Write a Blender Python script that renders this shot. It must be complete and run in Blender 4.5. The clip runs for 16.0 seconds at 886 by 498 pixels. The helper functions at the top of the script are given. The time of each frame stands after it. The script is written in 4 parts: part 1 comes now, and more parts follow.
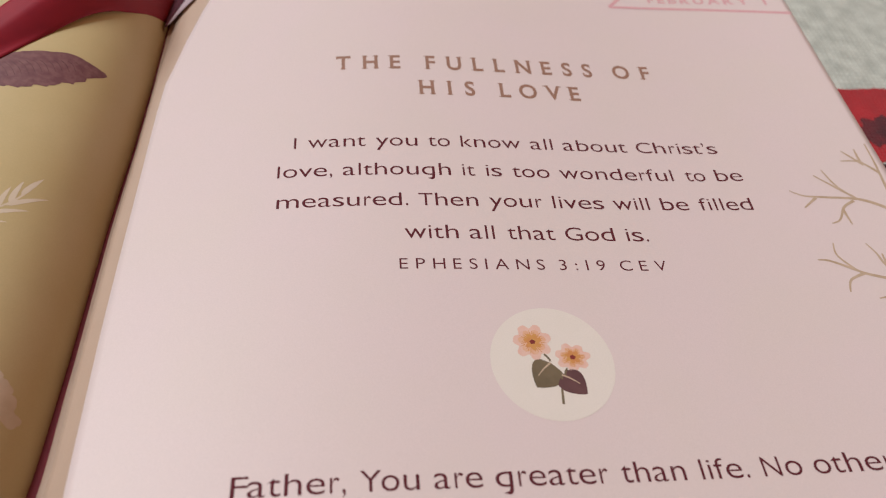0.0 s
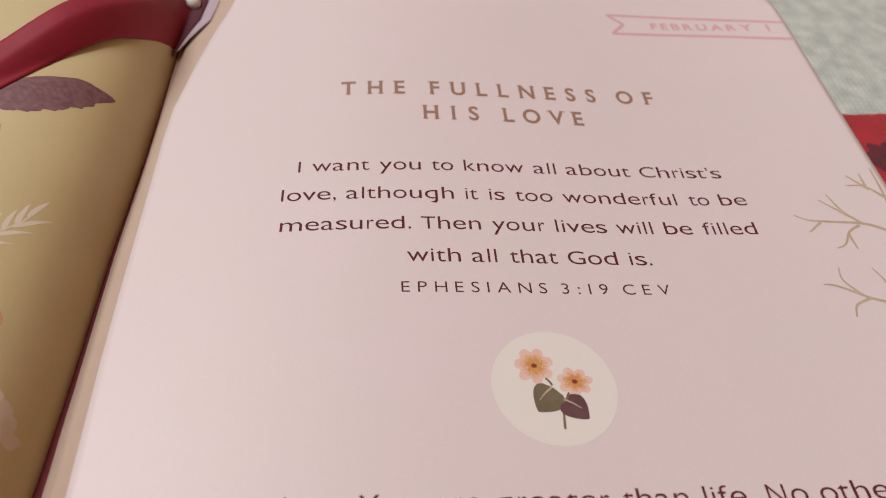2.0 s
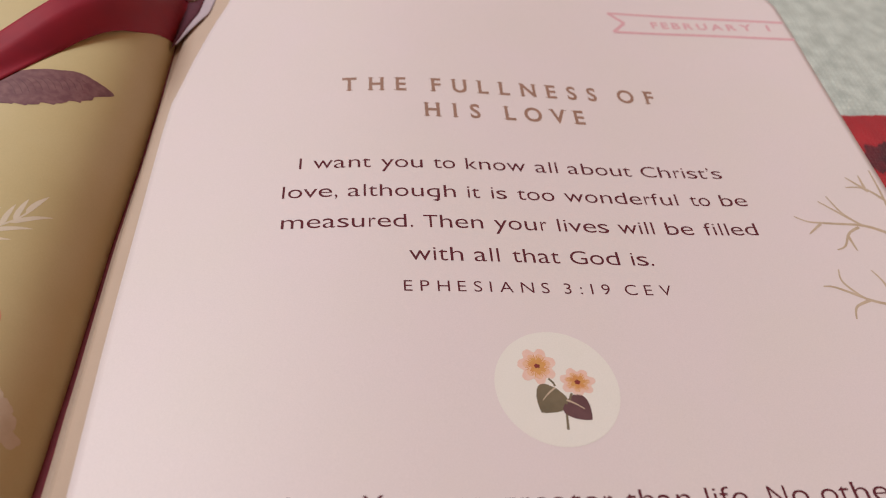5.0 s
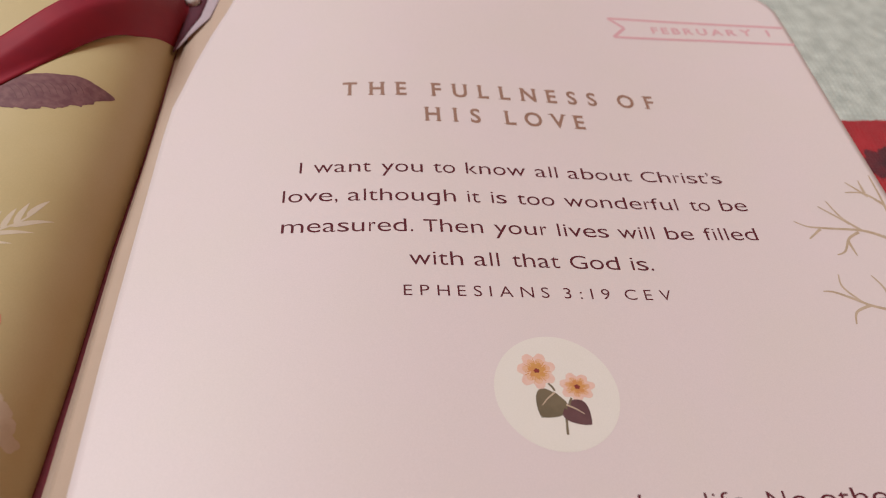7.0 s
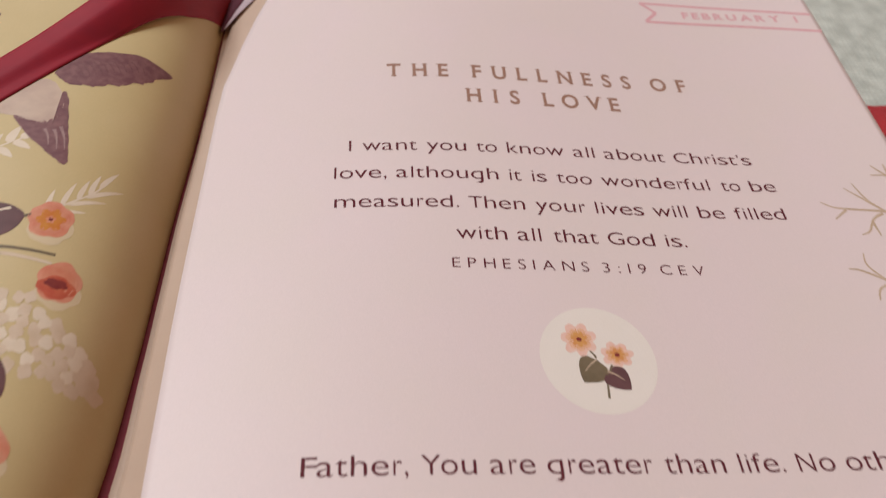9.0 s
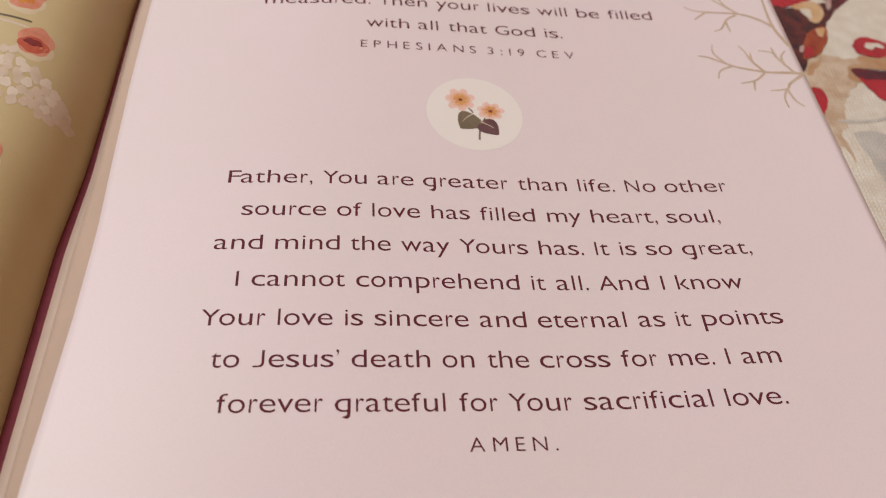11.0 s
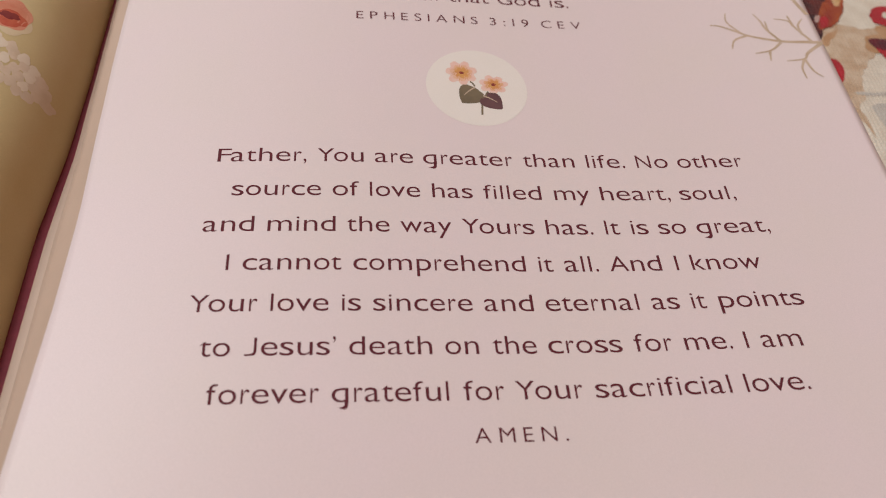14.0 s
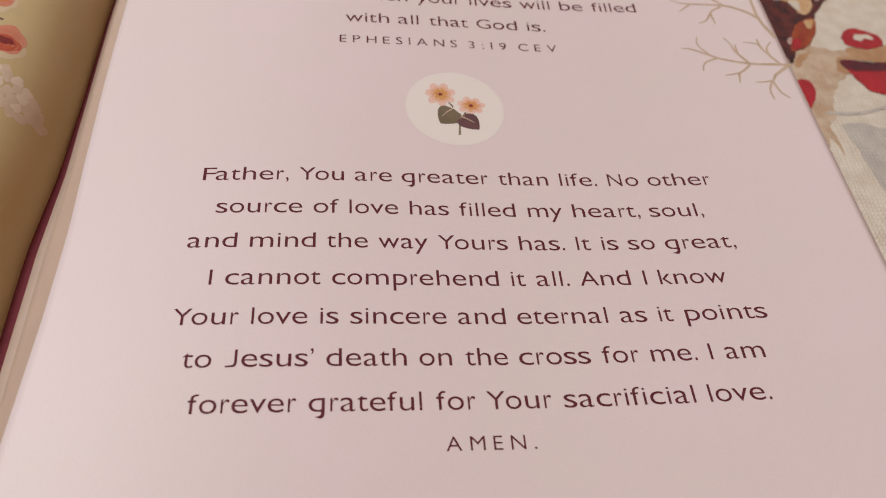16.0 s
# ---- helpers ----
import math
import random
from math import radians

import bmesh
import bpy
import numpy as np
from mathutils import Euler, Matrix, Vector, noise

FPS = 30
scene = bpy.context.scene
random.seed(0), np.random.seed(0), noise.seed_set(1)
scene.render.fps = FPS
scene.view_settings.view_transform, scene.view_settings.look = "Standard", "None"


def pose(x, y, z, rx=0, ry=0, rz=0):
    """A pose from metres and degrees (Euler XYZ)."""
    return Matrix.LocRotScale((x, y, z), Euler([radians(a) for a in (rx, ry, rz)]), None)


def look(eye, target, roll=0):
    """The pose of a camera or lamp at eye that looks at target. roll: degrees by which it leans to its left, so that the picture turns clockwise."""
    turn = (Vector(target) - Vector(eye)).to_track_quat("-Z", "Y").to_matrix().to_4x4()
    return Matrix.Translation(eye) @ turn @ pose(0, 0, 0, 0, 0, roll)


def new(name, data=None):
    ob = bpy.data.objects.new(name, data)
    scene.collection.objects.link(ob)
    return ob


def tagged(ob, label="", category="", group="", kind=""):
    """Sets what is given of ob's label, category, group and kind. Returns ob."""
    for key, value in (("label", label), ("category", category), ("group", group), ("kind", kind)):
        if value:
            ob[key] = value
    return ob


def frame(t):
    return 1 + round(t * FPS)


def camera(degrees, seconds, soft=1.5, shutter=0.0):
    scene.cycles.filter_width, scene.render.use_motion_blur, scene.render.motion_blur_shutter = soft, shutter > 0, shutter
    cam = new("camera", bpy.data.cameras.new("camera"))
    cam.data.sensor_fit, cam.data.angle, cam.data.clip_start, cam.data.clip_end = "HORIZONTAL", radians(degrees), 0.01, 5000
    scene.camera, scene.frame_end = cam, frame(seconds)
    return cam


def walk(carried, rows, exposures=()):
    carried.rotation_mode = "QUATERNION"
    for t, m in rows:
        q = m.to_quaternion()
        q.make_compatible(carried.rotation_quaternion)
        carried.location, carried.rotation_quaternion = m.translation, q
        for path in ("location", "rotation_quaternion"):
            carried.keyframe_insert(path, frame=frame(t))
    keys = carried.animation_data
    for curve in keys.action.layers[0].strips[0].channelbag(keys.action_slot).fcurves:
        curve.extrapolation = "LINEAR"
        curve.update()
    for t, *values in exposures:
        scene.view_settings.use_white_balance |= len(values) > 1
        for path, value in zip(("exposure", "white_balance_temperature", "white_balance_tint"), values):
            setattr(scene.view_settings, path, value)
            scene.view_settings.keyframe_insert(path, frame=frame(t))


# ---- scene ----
# The camera: metres and degrees (time, place, yaw, pitch, roll).
cam = camera(62.76, 16.0, 1.05, 0.5)
ROWS = [
    (0.0, -0.03035, -0.04537, 0.09371, -14.88, -50.86, 12.89),
    (0.5, -0.03074, -0.04531, 0.09394, -14.17, -50.29, 12.26),
    (1.0, -0.02887, -0.04633, 0.09394, -13.96, -49.68, 12.05),
    (1.5, -0.03014, -0.04648, 0.09474, -13.52, -49.16, 11.87),
    (2.0, -0.02918, -0.04579, 0.09367, -12.97, -49.04, 11.60),
    (2.5, -0.02970, -0.04538, 0.09364, -13.26, -49.09, 11.99),
    (3.0, -0.03001, -0.04517, 0.09355, -13.43, -49.18, 12.17),
    (3.5, -0.03049, -0.04532, 0.09384, -13.92, -49.33, 12.71),
    (4.0, -0.03098, -0.04483, 0.09348, -14.35, -49.35, 13.12),
    (6.5, -0.03101, -0.04484, 0.09375, -14.30, -49.17, 13.11),
    (7.0, -0.03090, -0.04484, 0.09369, -14.17, -49.04, 13.08),
    (7.5, -0.03137, -0.04485, 0.09388, -14.27, -49.06, 13.20),
    (8.0, -0.03142, -0.04494, 0.09385, -14.21, -49.31, 13.29),
    (8.5, -0.03171, -0.04517, 0.09318, -14.02, -50.13, 13.44),
    (8.8, -0.03321, -0.04558, 0.09329, -14.18, -50.53, 13.72),
    (9.0, -0.03792, -0.04877, 0.09649, -14.16, -50.58, 13.74),
    (9.2, -0.03747, -0.05655, 0.09682, -13.61, -50.16, 13.29),
    (9.5, -0.03580, -0.07663, 0.10188, -13.97, -52.01, 13.31),
    (9.8, -0.03396, -0.08545, 0.10587, -14.70, -53.13, 13.81),
    (10.0, -0.03275, -0.08543, 0.10617, -15.60, -54.14, 14.48),
    (10.2, -0.02772, -0.08735, 0.10559, -15.70, -54.55, 14.54),
    (12.3, -0.02390, -0.08562, 0.09963, -17.25, -57.28, 15.59),
    (12.5, -0.02390, -0.08562, 0.09963, -17.40, -57.31, 15.59),
    (13.0, -0.02388, -0.08513, 0.09844, -17.10, -56.92, 15.30),
    (13.5, -0.02360, -0.08454, 0.09800, -16.62, -56.90, 14.78),
    (14.0, -0.02390, -0.08426, 0.09740, -16.50, -56.89, 14.74),
    (14.5, -0.02418, -0.08467, 0.09720, -16.18, -56.59, 14.46),
    (15.0, -0.02391, -0.08490, 0.09817, -15.99, -56.40, 14.30),
    (15.5, -0.02235, -0.08649, 0.10106, -16.22, -56.04, 14.49),
    (16.0, -0.02137, -0.08649, 0.10112, -16.21, -55.71, 14.47),
]
walk(cam, [(t, pose(x, y, z, 90 + pitch, 0, yaw) @ pose(0, 0, 0, 0, 0, roll)) for t, x, y, z, yaw, pitch, roll in ROWS], [(0.0, 0.0), (9.0, 0.0), (9.5, 0.07), (10.2, 0.10), (12.5, -0.02), (16.0, -0.02)])
# ---- end of path ----
cam.data.dof.use_dof = True
cam.data.dof.focus_distance = 0.106
cam.data.dof.aperture_fstop = 26.0

# ---- light: a ceiling lamp to the left of the book, unseen walls added for warm fill ----
world = bpy.data.worlds.new("world")
world.use_nodes = True
world.node_tree.nodes["Background"].inputs[0].default_value = (0.9, 0.85, 0.8, 1)
world.node_tree.nodes["Background"].inputs[1].default_value = 0.05
scene.world = world
scene.view_settings.exposure = 0.0
lamp_data = bpy.data.lights.new("ceiling_lamp_light", "AREA")
lamp_data.shape, lamp_data.size = "DISK", 0.72
lamp_data.energy, lamp_data.color = 31.2, (0.965, 0.983, 0.993)
lamp = new("ceiling_lamp_light", lamp_data)
lamp.matrix_world = look((-0.93, 0.62, 1.46), (0, 0, 0))


# ---- materials ----
def material(name, colour, rough=0.6, second=None, scale=900.0, amount=0.5, fine=6000.0, bump=0.05, sheen=0.0, spec=0.4):
    """Two scales of variation and a fine relief over a base colour."""
    m = bpy.data.materials.new(name)
    m.use_nodes = True
    nt = m.node_tree
    b = nt.nodes["Principled BSDF"]
    geo = nt.nodes.new("ShaderNodeNewGeometry")
    big = nt.nodes.new("ShaderNodeTexNoise")
    big.inputs["Scale"].default_value, big.inputs["Detail"].default_value = scale, 4
    small = nt.nodes.new("ShaderNodeTexNoise")
    small.inputs["Scale"].default_value, small.inputs["Detail"].default_value = fine, 3
    for n in (big, small):
        nt.links.new(geo.outputs["Position"], n.inputs["Vector"])
    mix = nt.nodes.new("ShaderNodeMix")
    mix.data_type = "RGBA"
    mix.inputs["A"].default_value = (*colour, 1)
    mix.inputs["B"].default_value = (*(second or [c * 0.9 for c in colour]), 1)
    ramp = nt.nodes.new("ShaderNodeMapRange")
    ramp.inputs["From Min"].default_value, ramp.inputs["From Max"].default_value = 0.35, 0.65
    ramp.inputs["To Max"].default_value = amount
    nt.links.new(big.outputs["Fac"], ramp.inputs["Value"])
    nt.links.new(ramp.outputs["Result"], mix.inputs["Factor"])
    out = mix.outputs["Result"]
    grain = nt.nodes.new("ShaderNodeMix")
    grain.data_type, grain.blend_type = "RGBA", "MULTIPLY"
    grain.inputs["Factor"].default_value = 0.12
    nt.links.new(out, grain.inputs["A"])
    nt.links.new(small.outputs["Fac"], grain.inputs["B"])
    nt.links.new(grain.outputs["Result"], b.inputs["Base Color"])
    bp = nt.nodes.new("ShaderNodeBump")
    bp.inputs["Strength"].default_value, bp.inputs["Distance"].default_value = bump, 0.0002
    nt.links.new(small.outputs["Fac"], bp.inputs["Height"])
    nt.links.new(bp.outputs["Normal"], b.inputs["Normal"])
    b.inputs["Roughness"].default_value = rough
    b.inputs["Specular IOR Level"].default_value = spec
    b.inputs["Sheen Weight"].default_value = sheen
    return m


def woven(name, colour, second, scale=60.0, amount=0.6, pitch=0.0009):
    """Printed cotton: soft blotches of dye over a weave of threads."""
    m = material(name, colour, 0.9, second, scale, amount, 2500.0, 0.1, 0.25, 0.15)
    nt = m.node_tree
    b = nt.nodes["Principled BSDF"]
    geo = nt.nodes.new("ShaderNodeNewGeometry")
    waves = []
    for axis in "XY":
        w = nt.nodes.new("ShaderNodeTexWave")
        w.wave_type, w.bands_direction = "BANDS", axis
        w.inputs["Scale"].default_value = 0.314 / pitch
        w.inputs["Distortion"].default_value, w.inputs["Detail"].default_value, w.inputs["Detail Scale"].default_value = 5.0, 2, 0.6
        nt.links.new(geo.outputs["Position"], w.inputs["Vector"])
        waves.append(w)
    add = nt.nodes.new("ShaderNodeMath")
    add.operation = "MULTIPLY"
    nt.links.new(waves[0].outputs["Fac"], add.inputs[0])
    nt.links.new(waves[1].outputs["Fac"], add.inputs[1])
    bp = nt.nodes.new("ShaderNodeBump")
    bp.inputs["Strength"].default_value, bp.inputs["Distance"].default_value = 0.4, 0.0003
    nt.links.new(add.outputs[0], bp.inputs["Height"])
    nt.links.new(bp.outputs["Normal"], b.inputs["Normal"])
    old = b.inputs["Base Color"].links[0].from_socket
    tint = nt.nodes.new("ShaderNodeMix")
    tint.data_type, tint.blend_type = "RGBA", "MULTIPLY"
    tint.inputs["Factor"].default_value = 0.2
    nt.links.new(old, tint.inputs["A"])
    soft = nt.nodes.new("ShaderNodeMapRange")
    soft.inputs["To Min"].default_value, soft.inputs["To Max"].default_value = 0.55, 1.25
    nt.links.new(add.outputs[0], soft.inputs["Value"])
    nt.links.new(soft.outputs["Result"], tint.inputs["B"])
    nt.links.new(tint.outputs["Result"], b.inputs["Base Color"])
    return m


PINK = material("pink_paper", (0.716, 0.613, 0.625), 0.5, (0.704, 0.617, 0.602), 60, 0.7, 5000, 0.04)
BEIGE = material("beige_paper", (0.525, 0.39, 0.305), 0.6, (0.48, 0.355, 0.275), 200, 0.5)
KHAKI = material("khaki_paper", (0.592, 0.486, 0.268), 0.5, (0.555, 0.448, 0.228), 90, 0.6, 5000, 0.04)
EDGES = material("page_edges", (0.72, 0.62, 0.52), 0.8, (0.6, 0.5, 0.42), 1500, 0.6)
INK = material("dark_ink", (0.108, 0.022, 0.031), 0.7, (0.132, 0.029, 0.040), 1500, 0.5, spec=0.12)
TITLE = material("copper_brown_ink", (0.30, 0.165, 0.12), 0.5, (0.35, 0.20, 0.15), 900, 0.6)
ROSE = material("rose_ink", (0.66, 0.365, 0.405), 0.55, (0.70, 0.42, 0.45), 700, 0.5)
TAN = material("tan_ink", (0.46, 0.345, 0.24), 0.55, (0.55, 0.43, 0.33), 500, 0.8)
CREAM = material("cream_ink", (0.76, 0.71, 0.665), 0.55, (0.745, 0.695, 0.64), 300, 0.5)
TWIG = material("olive_twig_ink", (0.36, 0.27, 0.14), 0.55, (0.44, 0.34, 0.20), 500, 0.8)
HALO = material("pale_khaki_ink", (0.66, 0.55, 0.37), 0.55, (0.62, 0.51, 0.33), 300, 0.6)
CHALK = material("chalk_white_ink", (0.75, 0.66, 0.54), 0.6, (0.68, 0.58, 0.45), 350, 0.7)
WHITE = material("faint_white_ink", (0.68, 0.565, 0.445), 0.6, (0.60, 0.48, 0.35), 400, 0.9)
PETAL = material("pale_blush_ink", (0.74, 0.47, 0.395), 0.55, (0.76, 0.55, 0.48), 900, 0.8)
PEACH = material("peach_ink", (0.70, 0.39, 0.25), 0.55, (0.74, 0.47, 0.34), 1200, 0.9)
AMBER = material("amber_ink", (0.62, 0.33, 0.10), 0.55, (0.60, 0.25, 0.09), 1200, 0.9)
LILAC = material("lilac_grey_ink", (0.30, 0.19, 0.19), 0.55, (0.38, 0.26, 0.25), 700, 0.8)
CORAL = material("coral_ink", (0.60, 0.20, 0.12), 0.55, (0.66, 0.31, 0.20), 500, 0.9)
BLUSH = material("blush_ink", (0.63, 0.225, 0.14), 0.55, (0.69, 0.34, 0.235), 500, 0.9)
SCARLET = material("scarlet_ink", (0.48, 0.085, 0.05), 0.55, (0.56, 0.14, 0.075), 700, 0.9)
ORANGE = material("orange_ink", (0.60, 0.25, 0.04), 0.55, (0.56, 0.17, 0.03), 800, 0.9)
MAROON = material("maroon_ink", (0.19, 0.024, 0.026), 0.55, (0.27, 0.045, 0.036), 900, 0.6)
OLIVE = material("olive_ink", (0.14, 0.108, 0.066), 0.55, (0.19, 0.145, 0.09), 350, 0.9)
PLUM = material("plum_ink", (0.105, 0.046, 0.052), 0.55, (0.15, 0.07, 0.074), 350, 0.8)
MAUVE = material("mauve_ink", (0.16, 0.066, 0.078), 0.55, (0.235, 0.115, 0.12), 900, 0.9)
GREYWHITE = material("grey_white_ink", (0.60, 0.48, 0.385), 0.55, (0.48, 0.36, 0.30), 260, 0.9)
COVER = material("maroon_cover_cloth", (0.20, 0.028, 0.045), 0.8, (0.15, 0.02, 0.035), 1200, 0.6, 4000, 0.3)
# Darker copy of the cover cloth: shading at the spine head is in the colour.
SHADED_LINING = material("shaded_maroon_lining", (0.10, 0.018, 0.035), 0.8, (0.07, 0.012, 0.026), 1200, 0.6, 4000, 0.3)
RIBBON = material("red_satin", (0.30, 0.015, 0.033), 0.55, (0.24, 0.014, 0.033), 250, 0.6, 9000, 0.12, 0.05, 0.2)
HEADBAND_WHITE = material("white_thread", (0.75, 0.7, 0.68), 0.8)
HEADBAND_PURPLE = material("lilac_thread", (0.50, 0.41, 0.46), 0.9)
CLOTH = woven("grey_green_cotton", (0.45, 0.50, 0.465), (0.63, 0.69, 0.645), 220, 0.9, 0.0014)
C_RED = woven("red_print", (0.46, 0.016, 0.028), (0.34, 0.014, 0.024), 140, 0.8)
C_DARK = woven("dark_maroon_print", (0.065, 0.010, 0.020), (0.20, 0.012, 0.026), 260)
C_BROWN = woven("brown_print", (0.03, 0.008, 0.012), (0.14, 0.022, 0.018), 300, 0.9)
C_RUST = woven("rust_print", (0.38, 0.085, 0.022), (0.25, 0.022, 0.014), 250, 1.0)
C_GOLD = woven("gold_print", (0.56, 0.33, 0.14), (0.66, 0.46, 0.27), 250, 0.9)
C_WHITE = woven("off_white_print", (0.74, 0.69, 0.59), (0.64, 0.57, 0.47), 260, 0.9)
C_TAN = woven("tan_print", (0.50, 0.35, 0.23), (0.64, 0.52, 0.39), 260, 1.0)
C_ROSE = woven("dusty_rose_print", (0.40, 0.22, 0.20), (0.50, 0.36, 0.32), 260, 0.9)
C_OCHRE = woven("ochre_print", (0.42, 0.22, 0.10), (0.52, 0.33, 0.19), 220, 0.9)
C_GREY = woven("warm_grey_print", (0.47, 0.44, 0.40), (0.58, 0.55, 0.49), 220, 0.9)
# Unseen walls and ceiling, coloured so that their bounce browns the fill light.
FILL_WALL = material("warm_fill_wall", (0.82, 0.53, 0.35), 0.9, None, 3, 0.4, 300, 0.05)
FLOOR = material("floor_wood", (0.25, 0.16, 0.10), 0.6, (0.18, 0.11, 0.07), 8, 0.7, 200, 0.1)
WOOD = material("table_wood", (0.22, 0.13, 0.08), 0.5, (0.16, 0.09, 0.05), 20, 0.7, 300, 0.1)

# ---- helpers: lengths of the book in millimetres, cloth at -13 ----
UP = 13.0


def mm(x, y, z):
    return Vector((x / 1000, y / 1000, (z + UP) / 1000))


def part(name, bm, mat, parent=None, label=""):
    """Links a bmesh as one mesh object, under a thing or a part."""
    me = bpy.data.meshes.new(name)
    bm.normal_update()
    bm.to_mesh(me)
    bm.free()
    for m in mat if isinstance(mat, (list, tuple)) else [mat]:
        me.materials.append(m)
    ob = new(name, me)
    if parent:
        ob.parent = parent
    if label:
        tagged(ob, label)
    return ob


def smooth(ob):
    for p in ob.data.polygons:
        p.use_smooth = True
    return ob


def grid(rows, thickness=0.0, flip=False):
    """A sheet through rows of points (metres), with a back and edges where it has thickness (metres, downwards)."""
    bm = bmesh.new()
    top = [[bm.verts.new(p) for p in r] for r in rows]
    n, m = len(top), len(top[0])
    for i in range(n - 1):
        for j in range(m - 1):
            bm.faces.new((top[i][j], top[i][j + 1], top[i + 1][j + 1], top[i + 1][j]))
    if thickness:
        low = [[bm.verts.new(v.co - Vector((0, 0, thickness))) for v in r] for r in top]
        for i in range(n - 1):
            for j in range(m - 1):
                bm.faces.new((low[i][j], low[i + 1][j], low[i + 1][j + 1], low[i][j + 1]))
        for i in range(n - 1):
            bm.faces.new((top[i][0], top[i + 1][0], low[i + 1][0], low[i][0]))
            bm.faces.new((top[i][-1], low[i][-1], low[i + 1][-1], top[i + 1][-1]))
        for j in range(m - 1):
            bm.faces.new((top[0][j], low[0][j], low[0][j + 1], top[0][j + 1]))
            bm.faces.new((top[-1][j], top[-1][j + 1], low[-1][j + 1], low[-1][j]))
    bmesh.ops.recalc_face_normals(bm, faces=bm.faces)
    return bm


def box(x0, x1, y0, y1, z0, z1, bevel=0.0):
    bm = bmesh.new()
    bmesh.ops.create_cube(bm, size=1, matrix=Matrix.LocRotScale(((x0 + x1) / 2, (y0 + y1) / 2, (z0 + z1) / 2), None, (x1 - x0, y1 - y0, z1 - z0)))
    if bevel:
        bmesh.ops.bevel(bm, geom=bm.edges[:], offset=bevel, segments=3, affect="EDGES", profile=0.5)
    return bm


# ---- the unseen room, closed for bounced light, and the table ----
def room():
    x0, x1, y0, y1, z0, z1, w = -2.0, 1.4, -2.0, 2.0, -0.75, 1.7, 0.1
    tagged(part("floor", box(x0 - w, x1 + w, y0 - w, y1 + w, z0 - w, z0), FLOOR), "brown wooden floor of the room", "floor", kind="structure")
    tagged(part("ceiling", box(x0 - w, x1 + w, y0 - w, y1 + w, z1, z1 + w), FILL_WALL), "unseen ceiling, warm sand for brown fill light", "ceiling", kind="structure")
    for name, b in (("unseen_wall_west", (x0 - w, x0, y0 - w, y1 + w)), ("unseen_wall_east", (x1, x1 + w, y0 - w, y1 + w)), ("unseen_wall_south", (x0, x1, y0 - w, y0)), ("unseen_wall_north", (x0, x1, y1, y1 + w))):
        tagged(part(name, box(*b, z0, z1), FILL_WALL), "unseen wall, warm sand for brown fill light", "wall", kind="structure")
    table = tagged(new("table"), "brown wooden table under a printed cotton tablecloth", "table")
    part("tabletop", box(-0.6, 0.6, -0.4, 0.4, -0.032, -0.002, 0.003), WOOD, table)
    for x in (-0.54, 0.54):
        for y in (-0.34, 0.34):
            part("leg", box(x - 0.03, x + 0.03, y - 0.03, y + 0.03, z0, -0.032, 0.004), WOOD, table)


room()


def blob(points, lift, wobble=0.5, seed=0, steps=7):
    """A patch of print with a soft uneven outline round a few corners (mm), lying on the cloth."""
    n, ring = len(points), []
    for i in range(n):
        p0, p1, p2, p3 = (Vector(points[(i + k) % n]) for k in (-1, 0, 1, 2))
        for s in range(steps):
            t = s / steps
            q = 0.5 * (2 * p1 + (p2 - p0) * t + (2 * p0 - 5 * p1 + 4 * p2 - p3) * t * t + (3 * p1 - p0 - 3 * p2 + p3) * t ** 3)
            d = noise.noise_vector(Vector((q.x * 0.6, q.y * 0.6, seed * 7.3))) * wobble
            ring.append((q.x + d.x, q.y + d.y))
    bm = bmesh.new()
    f = bm.faces.new([bm.verts.new(mm(x, y, -13 + lift)) for x, y in ring])
    bmesh.ops.triangulate(bm, faces=[f])
    for f in bm.faces:
        f.normal_update()
        if f.normal.z < 0:
            f.normal_flip()
    return bm


